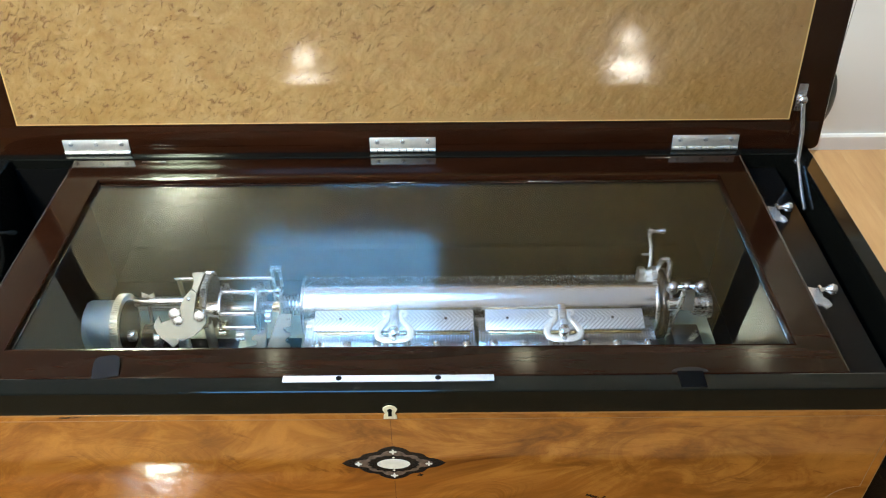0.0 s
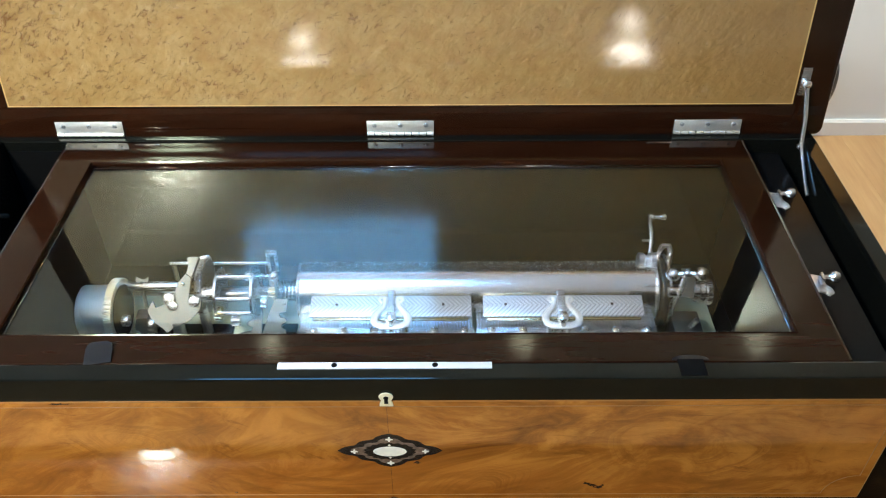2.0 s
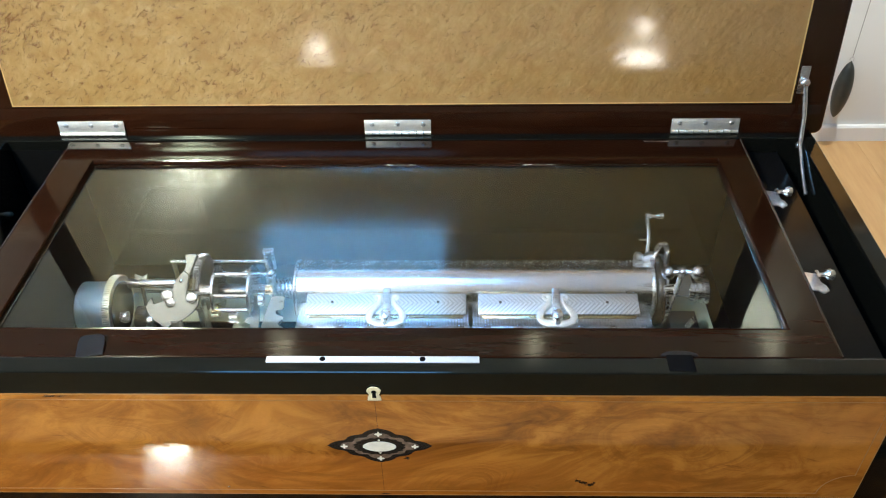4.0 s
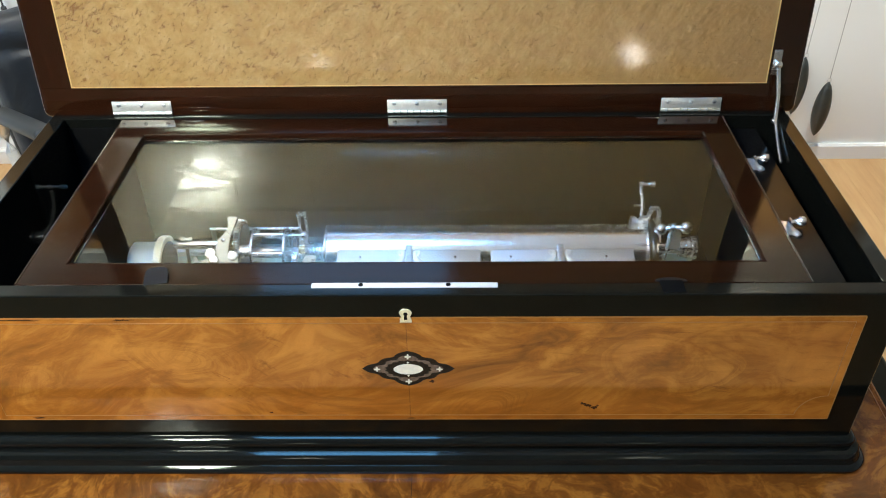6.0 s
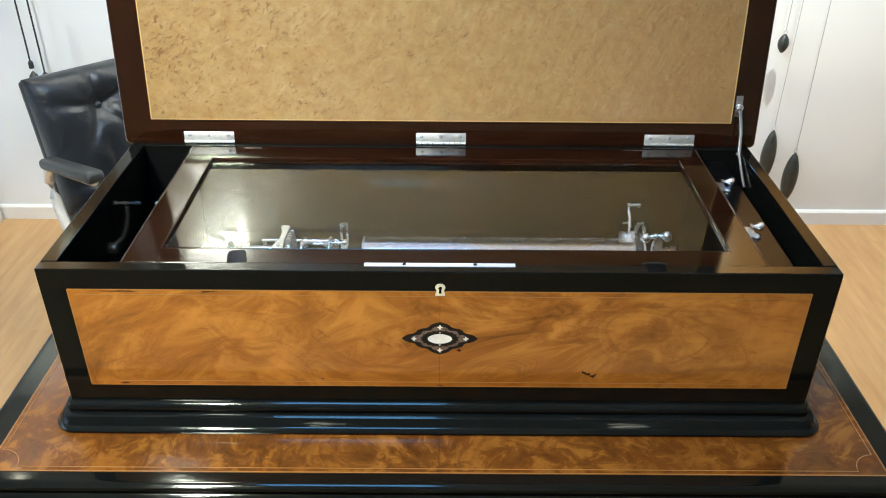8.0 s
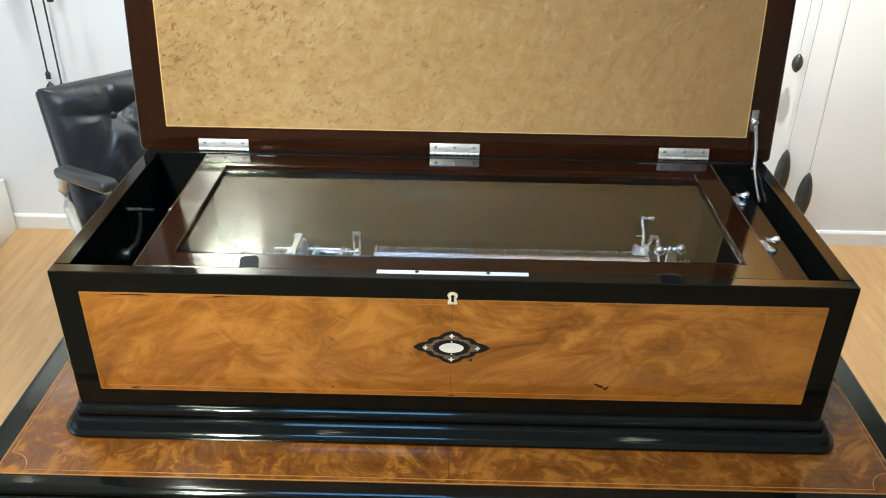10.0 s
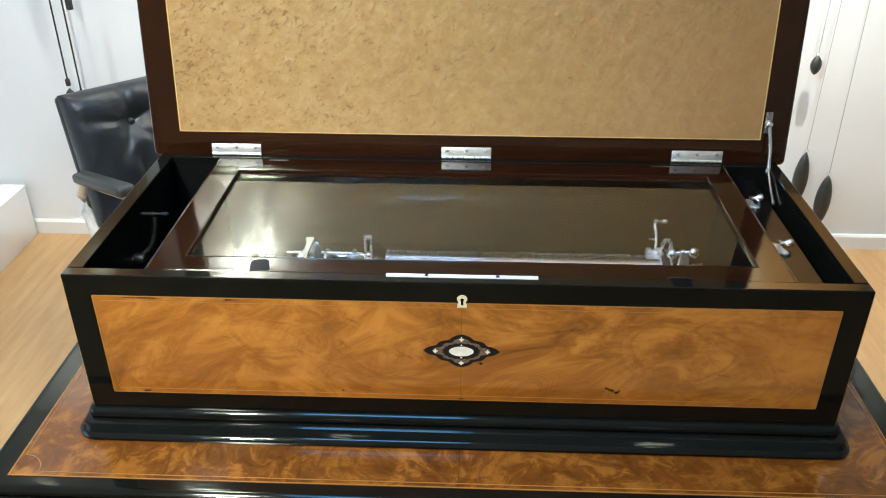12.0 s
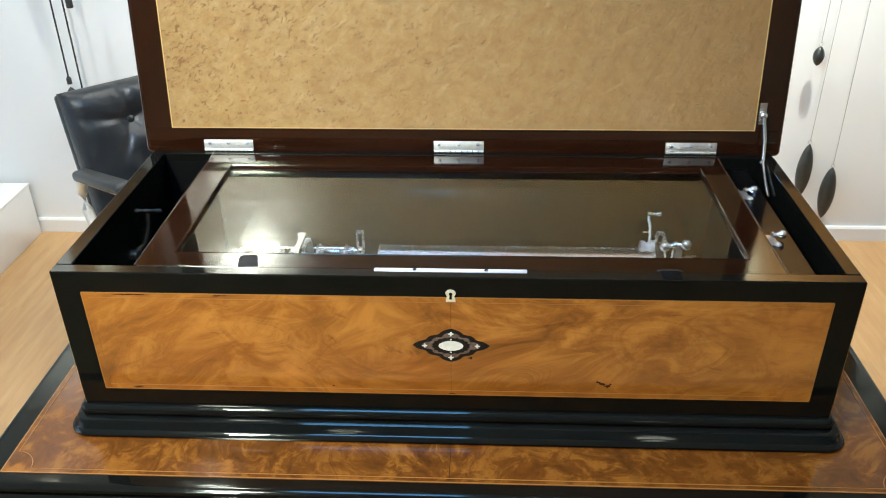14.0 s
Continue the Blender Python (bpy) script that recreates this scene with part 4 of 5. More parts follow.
def glass_lid():
    f = part("glass_lid_frame", ring_frame(bmesh.new(), -0.3995, 0.4125, 0.0195, 0.3725, -0.357, 0.3745, 0.0565, 0.329, 0.9885, 0.9985, 0.0026), M_FRAME, case, "rosewood frame of the inner glass lid", 0)
    pane = part("pane", box(bmesh.new(), -0.3565, 0.374, 0.057, 0.3285, 0.9905, 0.9932), M_GLASS, f, "clear glass pane", smooth=0)
    pane.visible_shadow = False
    for x in (-0.3996, 0.4126):
        part("edge_bead", rod(bmesh.new(), (x, 0.0205, 0.9978), (x, 0.3715, 0.9978), 0.0015, n=12), M_LID, f)
    for x in (-0.303, 0.311):
        part("slot_plate", box(bmesh.new(), x - 0.015, x + 0.015, 0.3665, 0.3685, 0.9984, 0.9991, 0.0002), M_NICKEL, f, "thin bright slot plate")
    # pull tab and recess on the front rail
    b = plate(bmesh.new(), [(-0.0118, 0), (0.0118, 0), (0.0118, 0.016), (0.0105, 0.021), (0.007, 0.0238), (-0.007, 0.0238), (-0.0105, 0.021), (-0.0118, 0.016)], 0.0012, Matrix.Translation((-0.2545, 0.0195, 0.9986)) @ Matrix.Rotation(radians(9), 4, "Z") @ Matrix.Rotation(radians(8), 4, "X"))
    part("pull_tab", b, M_TAB, f, "black leather pull tab")
    part("lock_strip", box(bmesh.new(), -0.094, 0.0945, 0.0115, 0.0185, 0.9985, 1.0012, 0.0004), M_STRIP, case, "silvered metal lock strip")
    for x in (-0.044, 0.0445):
        part("lock_hole", rod(bmesh.new(), (x, 0.015, 1.0009), (x, 0.015, 1.0015), 0.0027, n=16), M_FELT, case)
    part("finger_notch", box(bmesh.new(), 0.2585, 0.2815, 0.0028, 0.0215, 0.9985, 1.0006, 0.0002), M_FELT, case, "black finger notch in the rim")
    lip = [(0.0165 * math.cos(a), 0.006 * math.sin(a) - 0.001) for a in [math.pi * k / 12 for k in range(13)]]
    part("notch_lip", plate(bmesh.new(), lip, 0.0012, Matrix.Translation((0.2705, 0.0222, 0.9986)), 0.0003), M_TAB, f, "glossy black lip over the notch", 0)


glass_lid()

LEAN = 8.0
LID = Matrix.Translation((0, 0.3866, 0.9995)) @ Matrix.Rotation(radians(-LEAN), 4, "X")


def lid():
    """The open lid, built upright with its inner face at y = 0 and then leaned back."""
    b = bmesh.new()
    hx, h, th = 0.5135, 0.405, 0.052
    rows = [(0.009, 0.0), (0.006, 0.0), (0.002, 0.0008), (0.0, 0.004), (0.0, 0.02), (0.004, 0.028), (0.012, 0.036), (0.016, 0.046), (0.03, th), (0.034, th)]
    rings = []
    for inset, y in rows:
        rings.append([b.verts.new((x, y, z + h / 2)) for x, z in rounded(hx - inset, h / 2 - inset, max(0.004, 0.009 - inset * 0.3))])
    n = len(rings[0])
    for r0, r1 in zip(rings, rings[1:]):
        for k in range(n):
            b.faces.new((r0[k], r0[(k + 1) % n], r1[(k + 1) % n], r1[k]))
    b.faces.new(rings[0])
    b.faces.new(rings[-1])
    b.transform(LID @ Matrix.Translation((0, 0, -0.004)))
    top = part("lid", b, M_LID, case, "open lid with mahogany rim, leaning back", 30)
    b = bmesh.new()
    cross = [(-0.0015 * math.sin(math.pi * k / 12), 0.004 + 0.0325 * k / 12) for k in range(13)]
    ends = [[b.verts.new((x, y + 0.0003, z)) for y, z in cross] for x in (-0.506, 0.506)]
    for k in range(12):
        b.faces.new((ends[0][k], ends[1][k], ends[1][k + 1], ends[0][k + 1]))
    for e in ends:
        b.faces.new(e)
    b.transform(LID)
    part("lower_rail", b, M_LID, top, "slightly rounded mahogany rail", 60)
    for x0, x1 in ((-0.5075, -0.4669), (0.4689, 0.5075)):
        b = box(bmesh.new(), x0, x1, -0.0007, 0.002, 0.0372, 0.392, 0.0005, 1)
        b.transform(LID)
        part("side_rail", b, M_LID_SIDE, top, "dark mahogany side rail", 30)
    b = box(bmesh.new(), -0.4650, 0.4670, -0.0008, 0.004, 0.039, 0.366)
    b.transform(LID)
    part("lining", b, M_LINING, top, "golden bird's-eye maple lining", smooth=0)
    b = bmesh.new()
    for x0, x1, z0, z1 in ((-0.4667, 0.4687, 0.0377, 0.039), (-0.4667, 0.4687, 0.366, 0.3677), (-0.4667, -0.4650, 0.039, 0.366), (0.4670, 0.4687, 0.039, 0.366)):
        box(b, x0, x1, -0.001, 0.003, z0, z1)
    b.transform(LID)
    part("stringing", b, M_STRING, top, "cream boxwood line", smooth=0)


lid()


def hinge(x):
    b = box(bmesh.new(), x - 0.0405, x + 0.0405, -0.0026, -0.0011, 0.0035, 0.0185, 0.0004)
    b.transform(LID)
    h = part("hinge", b, M_BARREL, case, "bright nickel hinge with screws")
    for k in range(9):
        x0 = x - 0.0405 + 0.081 * k / 9
        part("knuckle", rod(bmesh.new(), (x0 + 0.0004, 0.3845, 1.0018), (x0 + 0.0086, 0.3845, 1.0012), 0.0022, n=14), M_BARREL, h)
    for dx in (-0.031, 0.0, 0.031):
        b = ball(bmesh.new(), (x + dx, -0.0026, 0.0128), 0.0030, (1, 0.35, 1), 12)
        b.transform(LID)
        part("screw", b, M_STEEL, h)


for hx in (-0.3755, 0.0005, 0.3715):
    hinge(hx)


def lid_stay():
    b = box(bmesh.new(), 0.4715, 0.4825, -0.0022, 0.0, 0.049, 0.083, 0.0006)
    b.transform(LID)
    s = part("lid_stay", b, M_NICKEL, case, "nickel folding lid stay")
    b = ball(bmesh.new(), (0.4775, -0.006, 0.064), 0.0062, (1, 0.8, 1), 14)
    b.transform(LID)
    part("pivot", b, M_NICKEL, s)
    b = tube(bmesh.new(), [LID @ Vector((0.4775, -0.007, 0.064)), (0.4800, 0.383, 1.046), (0.4815, 0.375, 1.026), (0.4805, 0.366, 1.006), (0.4805, 0.362, 0.996)], [0.0032, 0.0028, 0.0026, 0.0026, 0.003], 10)
    part("upper_arm", b, M_NICKEL, s)
    part("joint", ball(bmesh.new(), (0.4795, 0.362, 0.996), 0.0045, n=12), M_NICKEL, s)
    part("lower_arm", tube(bmesh.new(), [(0.4795, 0.363, 1.0), (0.4785, 0.345, 0.989), (0.4775, 0.322, 0.975), (0.477, 0.304, 0.966)], 0.0024, 10), M_NICKEL, s)


lid_stay()


def control_lever(y):
    z = 0.979
    out = [(0.0, -0.014), (0.012, -0.016), (0.016, -0.020), (0.022, -0.016), (0.021, -0.009), (0.017, -0.004), (0.018, 0.004), (0.014, 0.009), (0.004, 0.012), (0.0, 0.010)]
    c = part("control_plate", plate(bmesh.new(), out, 0.0016, Matrix.Translation((0.4195, y, z)), 0.0004), M_STEEL, case, "shaped nickel plate of a control lever", 0)
    part("control_arm", box(bmesh.new(), 0.4305, 0.4345, y - 0.006, y + 0.005, z + 0.0016, z + 0.0105, 0.0014), M_NICKEL, c)
    part("control_knob", lathe(bmesh.new(), [(0, 0.0018), (0.003, 0.0022), (0.006, 0.003), (0.008, 0.0052), (0.011, 0.006), (0.0145, 0.0048), (0.016, 0.001)], (0.4335, y - 0.001, z + 0.009), "x", 18), M_NICKEL, c)


control_lever(0.142)
control_lever(0.281)

# ---------------------------------------------------------------- movement under the glass
AY, AZ = 0.264, 0.853
mov = thing("cylinder_movement", (0, 0.24, 0.796), "nickel-plated cylinder musical movement with combs and gears", "musical movement")


def movement():
    part("bedplate", box(bmesh.new(), -0.395, 0.386, 0.15, 0.312, 0.800, 0.810, 0.0015), M_BED, mov, "pale metal bedplate")
    for x in (-0.36, 0.35):
        part("foot", rod(bmesh.new(), (x, 0.2, 0.796), (x, 0.2, 0.8), 0.012, n=16), M_DARKMETAL, mov)
    # cylinder and pins
    c = part("cylinder", lathe(bmesh.new(), [(-0.119, 0.006), (-0.119, 0.0335), (-0.1182, 0.034), (0.3022, 0.034), (0.303, 0.0335), (0.303, 0.006)], (0, AY, AZ), "x", 96), M_CYL, mov, "long silvered cylinder", 30)
    rng = random.Random(3)
    b = bmesh.new()
    for _ in range(800):
        x = round(rng.uniform(-0.114, 0.299) / 0.0021) * 0.0021
        a = radians(rng.uniform(44, 84) if rng.random() < 0.85 else rng.uniform(84, 360))
        d = Vector((0, math.cos(a), math.sin(a)))
        e = Vector((0, -d.z, d.y))
        p = Vector((x, AY, AZ)) + d * 0.0338
        q = [b.verts.new(p + Vector((0.0006, 0, 0))), b.verts.new(p + e * 0.0006), b.verts.new(p - Vector((0.0006, 0, 0))), b.verts.new(p - e * 0.0006)]
        tip = b.verts.new(p + d * 0.0016)
        for k in range(4):
            b.faces.new((q[k], q[(k + 1) % 4], tip))
    part("pins", b, M_NICKEL, c, "fine steel pins", smooth=0, kind="stuff")
    for x0, x1, r in ((-0.122, -0.119, 0.0362), (0.303, 0.307, 0.037)):
        part("end_cap", rod(bmesh.new(), (x0, AY, AZ), (x1, AY, AZ), r, n=64, bev=0.001), M_NICKEL, mov)
    part("arbor", rod(bmesh.new(), (-0.39, AY, AZ), (0.372, AY, AZ), 0.0055, n=16), M_STEEL, mov)
    # combs: base bars with screws and rows of teeth
    for x0, x1 in ((-0.118, 0.088), (0.09, 0.302)):
        k = part("comb", box(bmesh.new(), x0, x1, 0.166, 0.207, 0.840, 0.8475, 0.001), M_STEEL, mov, "steel tuned comb")
        n = int((x1 - x0) / 0.0034)
        for i in range(n):
            x = x0 + 0.0012 + i * 0.0034
            if i == 0:
                tooth = part("tooth", box(bmesh.new(), x, x + 0.0022, 0.207, 0.2295, 0.8445, 0.8472), M_STEEL, k, smooth=0)
            else:
                o = new("tooth", tooth.data)
                o.parent = k
                o.location = tooth.location + Vector((i * 0.0034, 0, 0))
        for i in range(6):
            x = x0 + 0.018 + i * (x1 - x0 - 0.03) / 5
            s = part("screw", lathe(bmesh.new(), [(0, 0.005), (0.002, 0.005), (0.0034, 0.0036), (0.004, 0.001)], (x, 0.2015, 0.8475), "z", 16), M_NICKEL, k)
    part("comb_bed", box(bmesh.new(), -0.122, 0.306, 0.160, 0.206, 0.810, 0.8398, 0.002), M_BED, mov)
    # engraved zither bars with lyre clamps
    for x0, x1, xc in ((-0.0985, 0.0835, -0.0065), (0.0965, 0.2775, 0.184)):
        tilt = Matrix.Translation((0, 0.1965, 0.8925)) @ Matrix.Rotation(radians(14), 4, "X")
        b = box(bmesh.new(), x0, x1, -0.0135, 0.0145, -0.004, 0.0, 0.0018, 2)
        b.transform(tilt)
        z = part("zither_bar", b, M_ENGRAVE, mov, "engraved silvered zither bar")
        b = box(bmesh.new(), x0 + 0.004, x1 - 0.004, -0.0155, 0.012, -0.0075, -0.0042, 0.0005)
        b.transform(tilt)
        part("damper", b, M_BRASS, z)
        for dx in (-0.062, 0.058):
            b = rod(bmesh.new(), (xc + dx, 0.002, -0.0004), (xc + dx, 0.002, 0.0009), 0.0016, n=12)
            b.transform(tilt)
            part("screw", b, M_DARKMETAL, z)
        thing_lyre(xc, tilt)
        for dx in (-0.011, 0.011):
            part("bar_post", rod(bmesh.new(), (xc + dx, 0.19, 0.8475), (xc + dx, 0.1945, 0.886), 0.003, n=12), M_STEEL, mov)
    # spring barrel and great wheel
    part("spring_barrel", lathe(bmesh.new(), [(-0.364, 0.004), (-0.364, 0.028), (-0.362, 0.0305), (-0.329, 0.0305), (-0.328, 0.029), (-0.328, 0.004)], (0, AY - 0.052, AZ + 0.018), "x", 48), M_DRUM, mov, "polished spring barrel")
    part("great_wheel", gear(bmesh.new(), -0.328, -0.3195, AY - 0.052, AZ + 0.018, 0.0385, 84, 0.0022), M_WHEEL, mov, "brass toothed wheel", 0)
    # Black disc paints the shade inside the wheel's hollow side.
    part("wheel_face", rod(bmesh.new(), (-0.3193, AY - 0.052, AZ + 0.018), (-0.318, AY - 0.052, AZ + 0.018), 0.031, n=40), M_INLAYBLACK, mov)
    part("stop_shaft", rod(bmesh.new(), (-0.325, AY - 0.022, AZ + 0.029), (-0.245, AY - 0.022, AZ + 0.029), 0.0062, n=20, bev=0.001), M_NICKEL, mov)
    part("stop_finger", plate(bmesh.new(), [(-0.010, 0.0), (-0.004, -0.004), (0.010, -0.003), (0.012, 0.010), (0.003, 0.004), (-0.012, 0.010)], 0.003, Matrix.Translation((-0.302, AY - 0.02, AZ + 0.034)) @ Matrix.Rotation(radians(50), 4, "X") @ Matrix.Scale(0.65, 4)), M_SATIN, mov)
    rng = random.Random(8)
    for i in range(4):
        x = -0.316 + 0.009 * i
        y, z = AY - 0.06 + rng.uniform(-0.012, 0.012), AZ + 0.008 + rng.uniform(-0.012, 0.01)
        part("geneva_stop", rod(bmesh.new(), (x, y, z), (x + 0.008, y, z), rng.uniform(0.006, 0.013), n=14, bev=0.001), (M_NICKEL, M_DARKMETAL, M_BRASS)[i % 3], mov)
    part("geneva_post", box(bmesh.new(), -0.302, -0.288, AY - 0.066, AY - 0.05, 0.81, AZ + 0.02, 0.002), M_DARKMETAL, mov)
    for x in (-0.357, -0.336):
        part("pillar", box(bmesh.new(), x - 0.006, x + 0.006, AY - 0.062, AY - 0.046, 0.81, AZ + 0.002, 0.0015), M_STEEL, mov)
    part("stop_stem", rod(bmesh.new(), (-0.302, AY - 0.03, AZ + 0.0), (-0.302, AY - 0.022, AZ + 0.036), 0.0022, n=10), M_SATIN, mov)
    # Black sheets put the shade of the deep hollow under the gears into colour.
    for x0, x1 in ((-0.314, -0.206), (-0.178, -0.128)):
        part("well_plate", box(bmesh.new(), x0, x1, 0.158, 0.248, 0.8102, 0.8125, 0.0006), M_INLAYBLACK, mov, "black sheet painting the deep shade on the bed under the gears", 0)
    part("back_rod", rod(bmesh.new(), (-0.29, 0.305, 0.862), (-0.165, 0.305, 0.862), 0.0022, n=12), M_NICKEL, mov)
    for x in (-0.286, -0.169):
        part("post", rod(bmesh.new(), (x, 0.305, 0.81), (x, 0.305, 0.8598), 0.003, n=10), M_DARKMETAL, mov)
    # shaped governor bridge plate
    out = [(0.0136, 0.0508), (0.0122, 0.0402), (0.0108, 0.0276), (0.0149, 0.0184), (0.0219, 0.020), (0.0253, 0.0261), (0.0247, 0.0164), (0.0191, 0.008), (0.0107, 0.0011), (-0.006, -0.0066), (-0.0135, -0.0127), (-0.0194, -0.007),
           (-0.0311, 0.0014), (-0.0367, 0.0126), (-0.0339, 0.0195), (-0.0306, 0.0243), (-0.0275, 0.0167), (-0.0158, 0.0208), (-0.0066, 0.0277), (-0.0032, 0.0431), (0.0069, 0.0556)]
    m = Matrix.Translation((-0.252, 0.2, AZ + 0.012)) @ Matrix.Rotation(radians(48), 4, "X")
    br = part("bridge_plate", plate(bmesh.new(), out, 0.003, m, 0.0005), M_SATIN, mov, "shaped nickel bridge plate", 0)
    part("bridge_arm", plate(bmesh.new(), [(0.0072, 0.0735), (0.0115, 0.0752), (0.0185, 0.0752), (0.0222, 0.0735), (0.0186, 0.0639), (0.0136, 0.0508), (0.0069, 0.0556), (0.0094, 0.0653)], 0.006, m @ Matrix.Translation((0, 0, -0.005)), 0.001), M_SATIN, br, smooth=0)
    for x, y, r in ((-0.0115, 0.0265, 0.0072), (-0.0075, 0.0185, 0.0062), (0.017, 0.0235, 0.0068), (0.0045, 0.0435, 0.0022)):
        b = lathe(bmesh.new(), [(0.003, r), (0.0045, r), (0.0052, r * 0.9), (0.0056, r * 0.4)], (x, y, 0), "z", 20)
        b.transform(m)
        part("jewel_cap", b, M_CHROME, br)
    part("post", rod(bmesh.new(), (-0.255, 0.2, 0.81), (-0.255, 0.2, AZ + 0.012), 0.007, n=14), M_STEEL, mov)
    part("post", rod(bmesh.new(), (-0.236, 0.235, 0.81), (-0.236, 0.235, AZ + 0.0), 0.006, n=14), M_STEEL, mov)
    part("second_wheel", gear(bmesh.new(), -0.2405, -0.2335, AY, AZ + 0.008, 0.037, 76, 0.0022), M_NICKEL, mov, "toothed wheel", 0)
    part("wheel_disc", rod(bmesh.new(), (-0.2333, AY, AZ + 0.008), (-0.2322, AY, AZ + 0.008), 0.032, n=40), M_DARKMETAL, mov)
    for x0, x1, r, mat in ((-0.213, -0.2095, 0.033, M_NICKEL), (-0.2095, -0.172, 0.0095, M_DARKMETAL), (-0.171, -0.1675, 0.033, M_NICKEL), (-0.232, -0.213, 0.011, M_NICKEL)):
        part("tune_drum", rod(bmesh.new(), (x0, AY - 0.026, AZ + 0.02), (x1, AY - 0.026, AZ + 0.02), r * 0.94, n=40, bev=0.0008), mat, mov)
    for dy, dz in ((-0.021, 0.012), (-0.026, -0.006), (0.0, 0.027)):
        part("tie_rod", rod(bmesh.new(), (-0.212, AY - 0.026 + dy, AZ + 0.02 + dz), (-0.168, AY - 0.026 + dy, AZ + 0.02 + dz), 0.0028, n=12), M_NICKEL, mov)
    # small pinions, caps and screws of the train
    for x, y, z, r, w, mat in ((-0.243, -0.03, 0.034, 0.008, 0.006, M_BRASS), (-0.236, -0.042, 0.02, 0.0105, 0.005, M_NICKEL), (-0.214, -0.05, 0.012, 0.0085, 0.008, M_BRASS),
                               (-0.198, -0.046, -0.004, 0.007, 0.01, M_NICKEL), (-0.162, -0.036, 0.016, 0.0075, 0.006, M_NICKEL), (-0.153, -0.03, 0.026, 0.0055, 0.008, M_BRASS)):
        part("pinion", gear(bmesh.new(), x, x + w, AY + y, AZ + z, r, 14, 0.0014), mat, mov, smooth=0)
    # tune lever with two little balls and a fork
    b = tube(bmesh.new(), [(-0.205, AY - 0.012, AZ + 0.037), (-0.19, AY - 0.014, AZ + 0.034), (-0.176, AY - 0.014, AZ + 0.036), (-0.148, AY - 0.014, AZ + 0.037)], 0.0026, 10)
    tl = part("tune_lever", b, M_NICKEL, mov, "bright lever with ball ends")
    for x, r in ((-0.177, 0.006), (-0.162, 0.004), (-0.148, 0.0065)):
        part("ball", ball(bmesh.new(), (x, AY - 0.014, AZ + 0.037), r), M_NICKEL, tl)
    for x in (-0.1535, -0.1445):
        part("fork", box(bmesh.new(), x - 0.0018, x + 0.0018, AY - 0.006, AY - 0.002, AZ + 0.036, AZ + 0.066, 0.0008), M_NICKEL, tl)
    part("fork_bridge", box(bmesh.new(), -0.1555, -0.1425, AY - 0.008, AY, AZ + 0.062, AZ + 0.0665, 0.001), M_NICKEL, tl)
    part("post", rod(bmesh.new(), (-0.149, AY - 0.016, 0.81), (-0.149, AY - 0.016, AZ + 0.034), 0.0055, n=14), M_NICKEL, mov)
    # coil spring next to the cylinder
    b = bmesh.new()
    pts = [(-0.157 + 0.034 * k / 96, AY + 0.0125 * math.cos(k * math.pi / 6), AZ + 0.0125 * math.sin(k * math.pi / 6)) for k in range(97)]
    tube(b, pts, 0.0012, 6)
    part("coil_spring", b, M_NICKEL, mov, "bright coil spring")
    # scalloped bracket in front of the spring
    m = Matrix.Translation((-0.1445, 0.205, 0.838)) @ Matrix.Rotation(radians(52), 4, "X")
    for sc, at in (([(0.0, 0.0425), (-0.0044, 0.0354), (-0.0118, 0.0159), (-0.0163, 0.0022), (-0.016, -0.012), (0.011, -0.012), (0.0108, 0.0057), (0.0075, 0.0072), (0.0052, 0.0101), (0.0075, 0.0135), (0.0124, 0.0158), (0.0105, 0.0195), (0.0048, 0.0201), (0.003, 0.0235), (0.004, 0.0259), (0.0117, 0.0272), (0.0137, 0.0421)], (0.0095, 0.036)),
                   ([(-0.027, 0.0432), (-0.0236, 0.0275), (-0.0274, 0.0189), (-0.032, 0.0165), (-0.0353, 0.0118), (-0.0276, 0.0097), (-0.0291, 0.0051), (-0.043, 0.0026), (-0.043, -0.012), (-0.019, -0.012), (-0.0178, 0.0025), (-0.016, 0.0217), (-0.0171, 0.0417)], (-0.021, 0.0235))):
        k = part("tune_bracket", plate(bmesh.new(), sc, 0.0025, m, 0.0004), M_SATIN, mov, "scalloped nickel bracket", 0)
        b = rod(bmesh.new(), (*at, 0.0024), (*at, 0.0034), 0.0022, n=12)
        b.transform(m)
        part("screw", b, M_DARKMETAL, k)
    # right-hand end: flange, knobs, stepped rings and tall lever
    part("flange", rod(bmesh.new(), (0.3085, AY - 0.004, AZ + 0.002), (0.3155, AY - 0.004, AZ + 0.002), 0.043, n=48, bev=0.0012), M_INLAYBLACK, mov, "dark end flange")
    part("flange_ring", lathe(bmesh.new(), [(0.3156, 0.032), (0.3156, 0.044), (0.3185, 0.044), (0.3185, 0.032)], (0, AY - 0.004, AZ + 0.002), "x", 48), M_NICKEL, mov)
    part("shaft_rings", lathe(bmesh.new(), [(0.319, 0.006), (0.319, 0.0065), (0.345, 0.0065), (0.3455, 0.0115), (0.35, 0.0119), (0.3505, 0.0094), (0.353, 0.0094), (0.3535, 0.0137), (0.358, 0.014), (0.3585, 0.0115), (0.361, 0.0115), (0.3615, 0.0151), (0.3665, 0.0151), (0.367, 0.005)], (-0.007, AY - 0.04, AZ + 0.034), "x", 32), M_NICKEL, mov, "stepped brass end rings", 25)
    part("end_block", box(bmesh.new(), 0.322, 0.356, 0.200, 0.235, 0.81, 0.845, 0.002), M_SATIN, mov)
    part("block_screw", rod(bmesh.new(), (0.342, 0.209, 0.844), (0.346, 0.205, 0.86), 0.0035, n=12), M_NICKEL, mov)
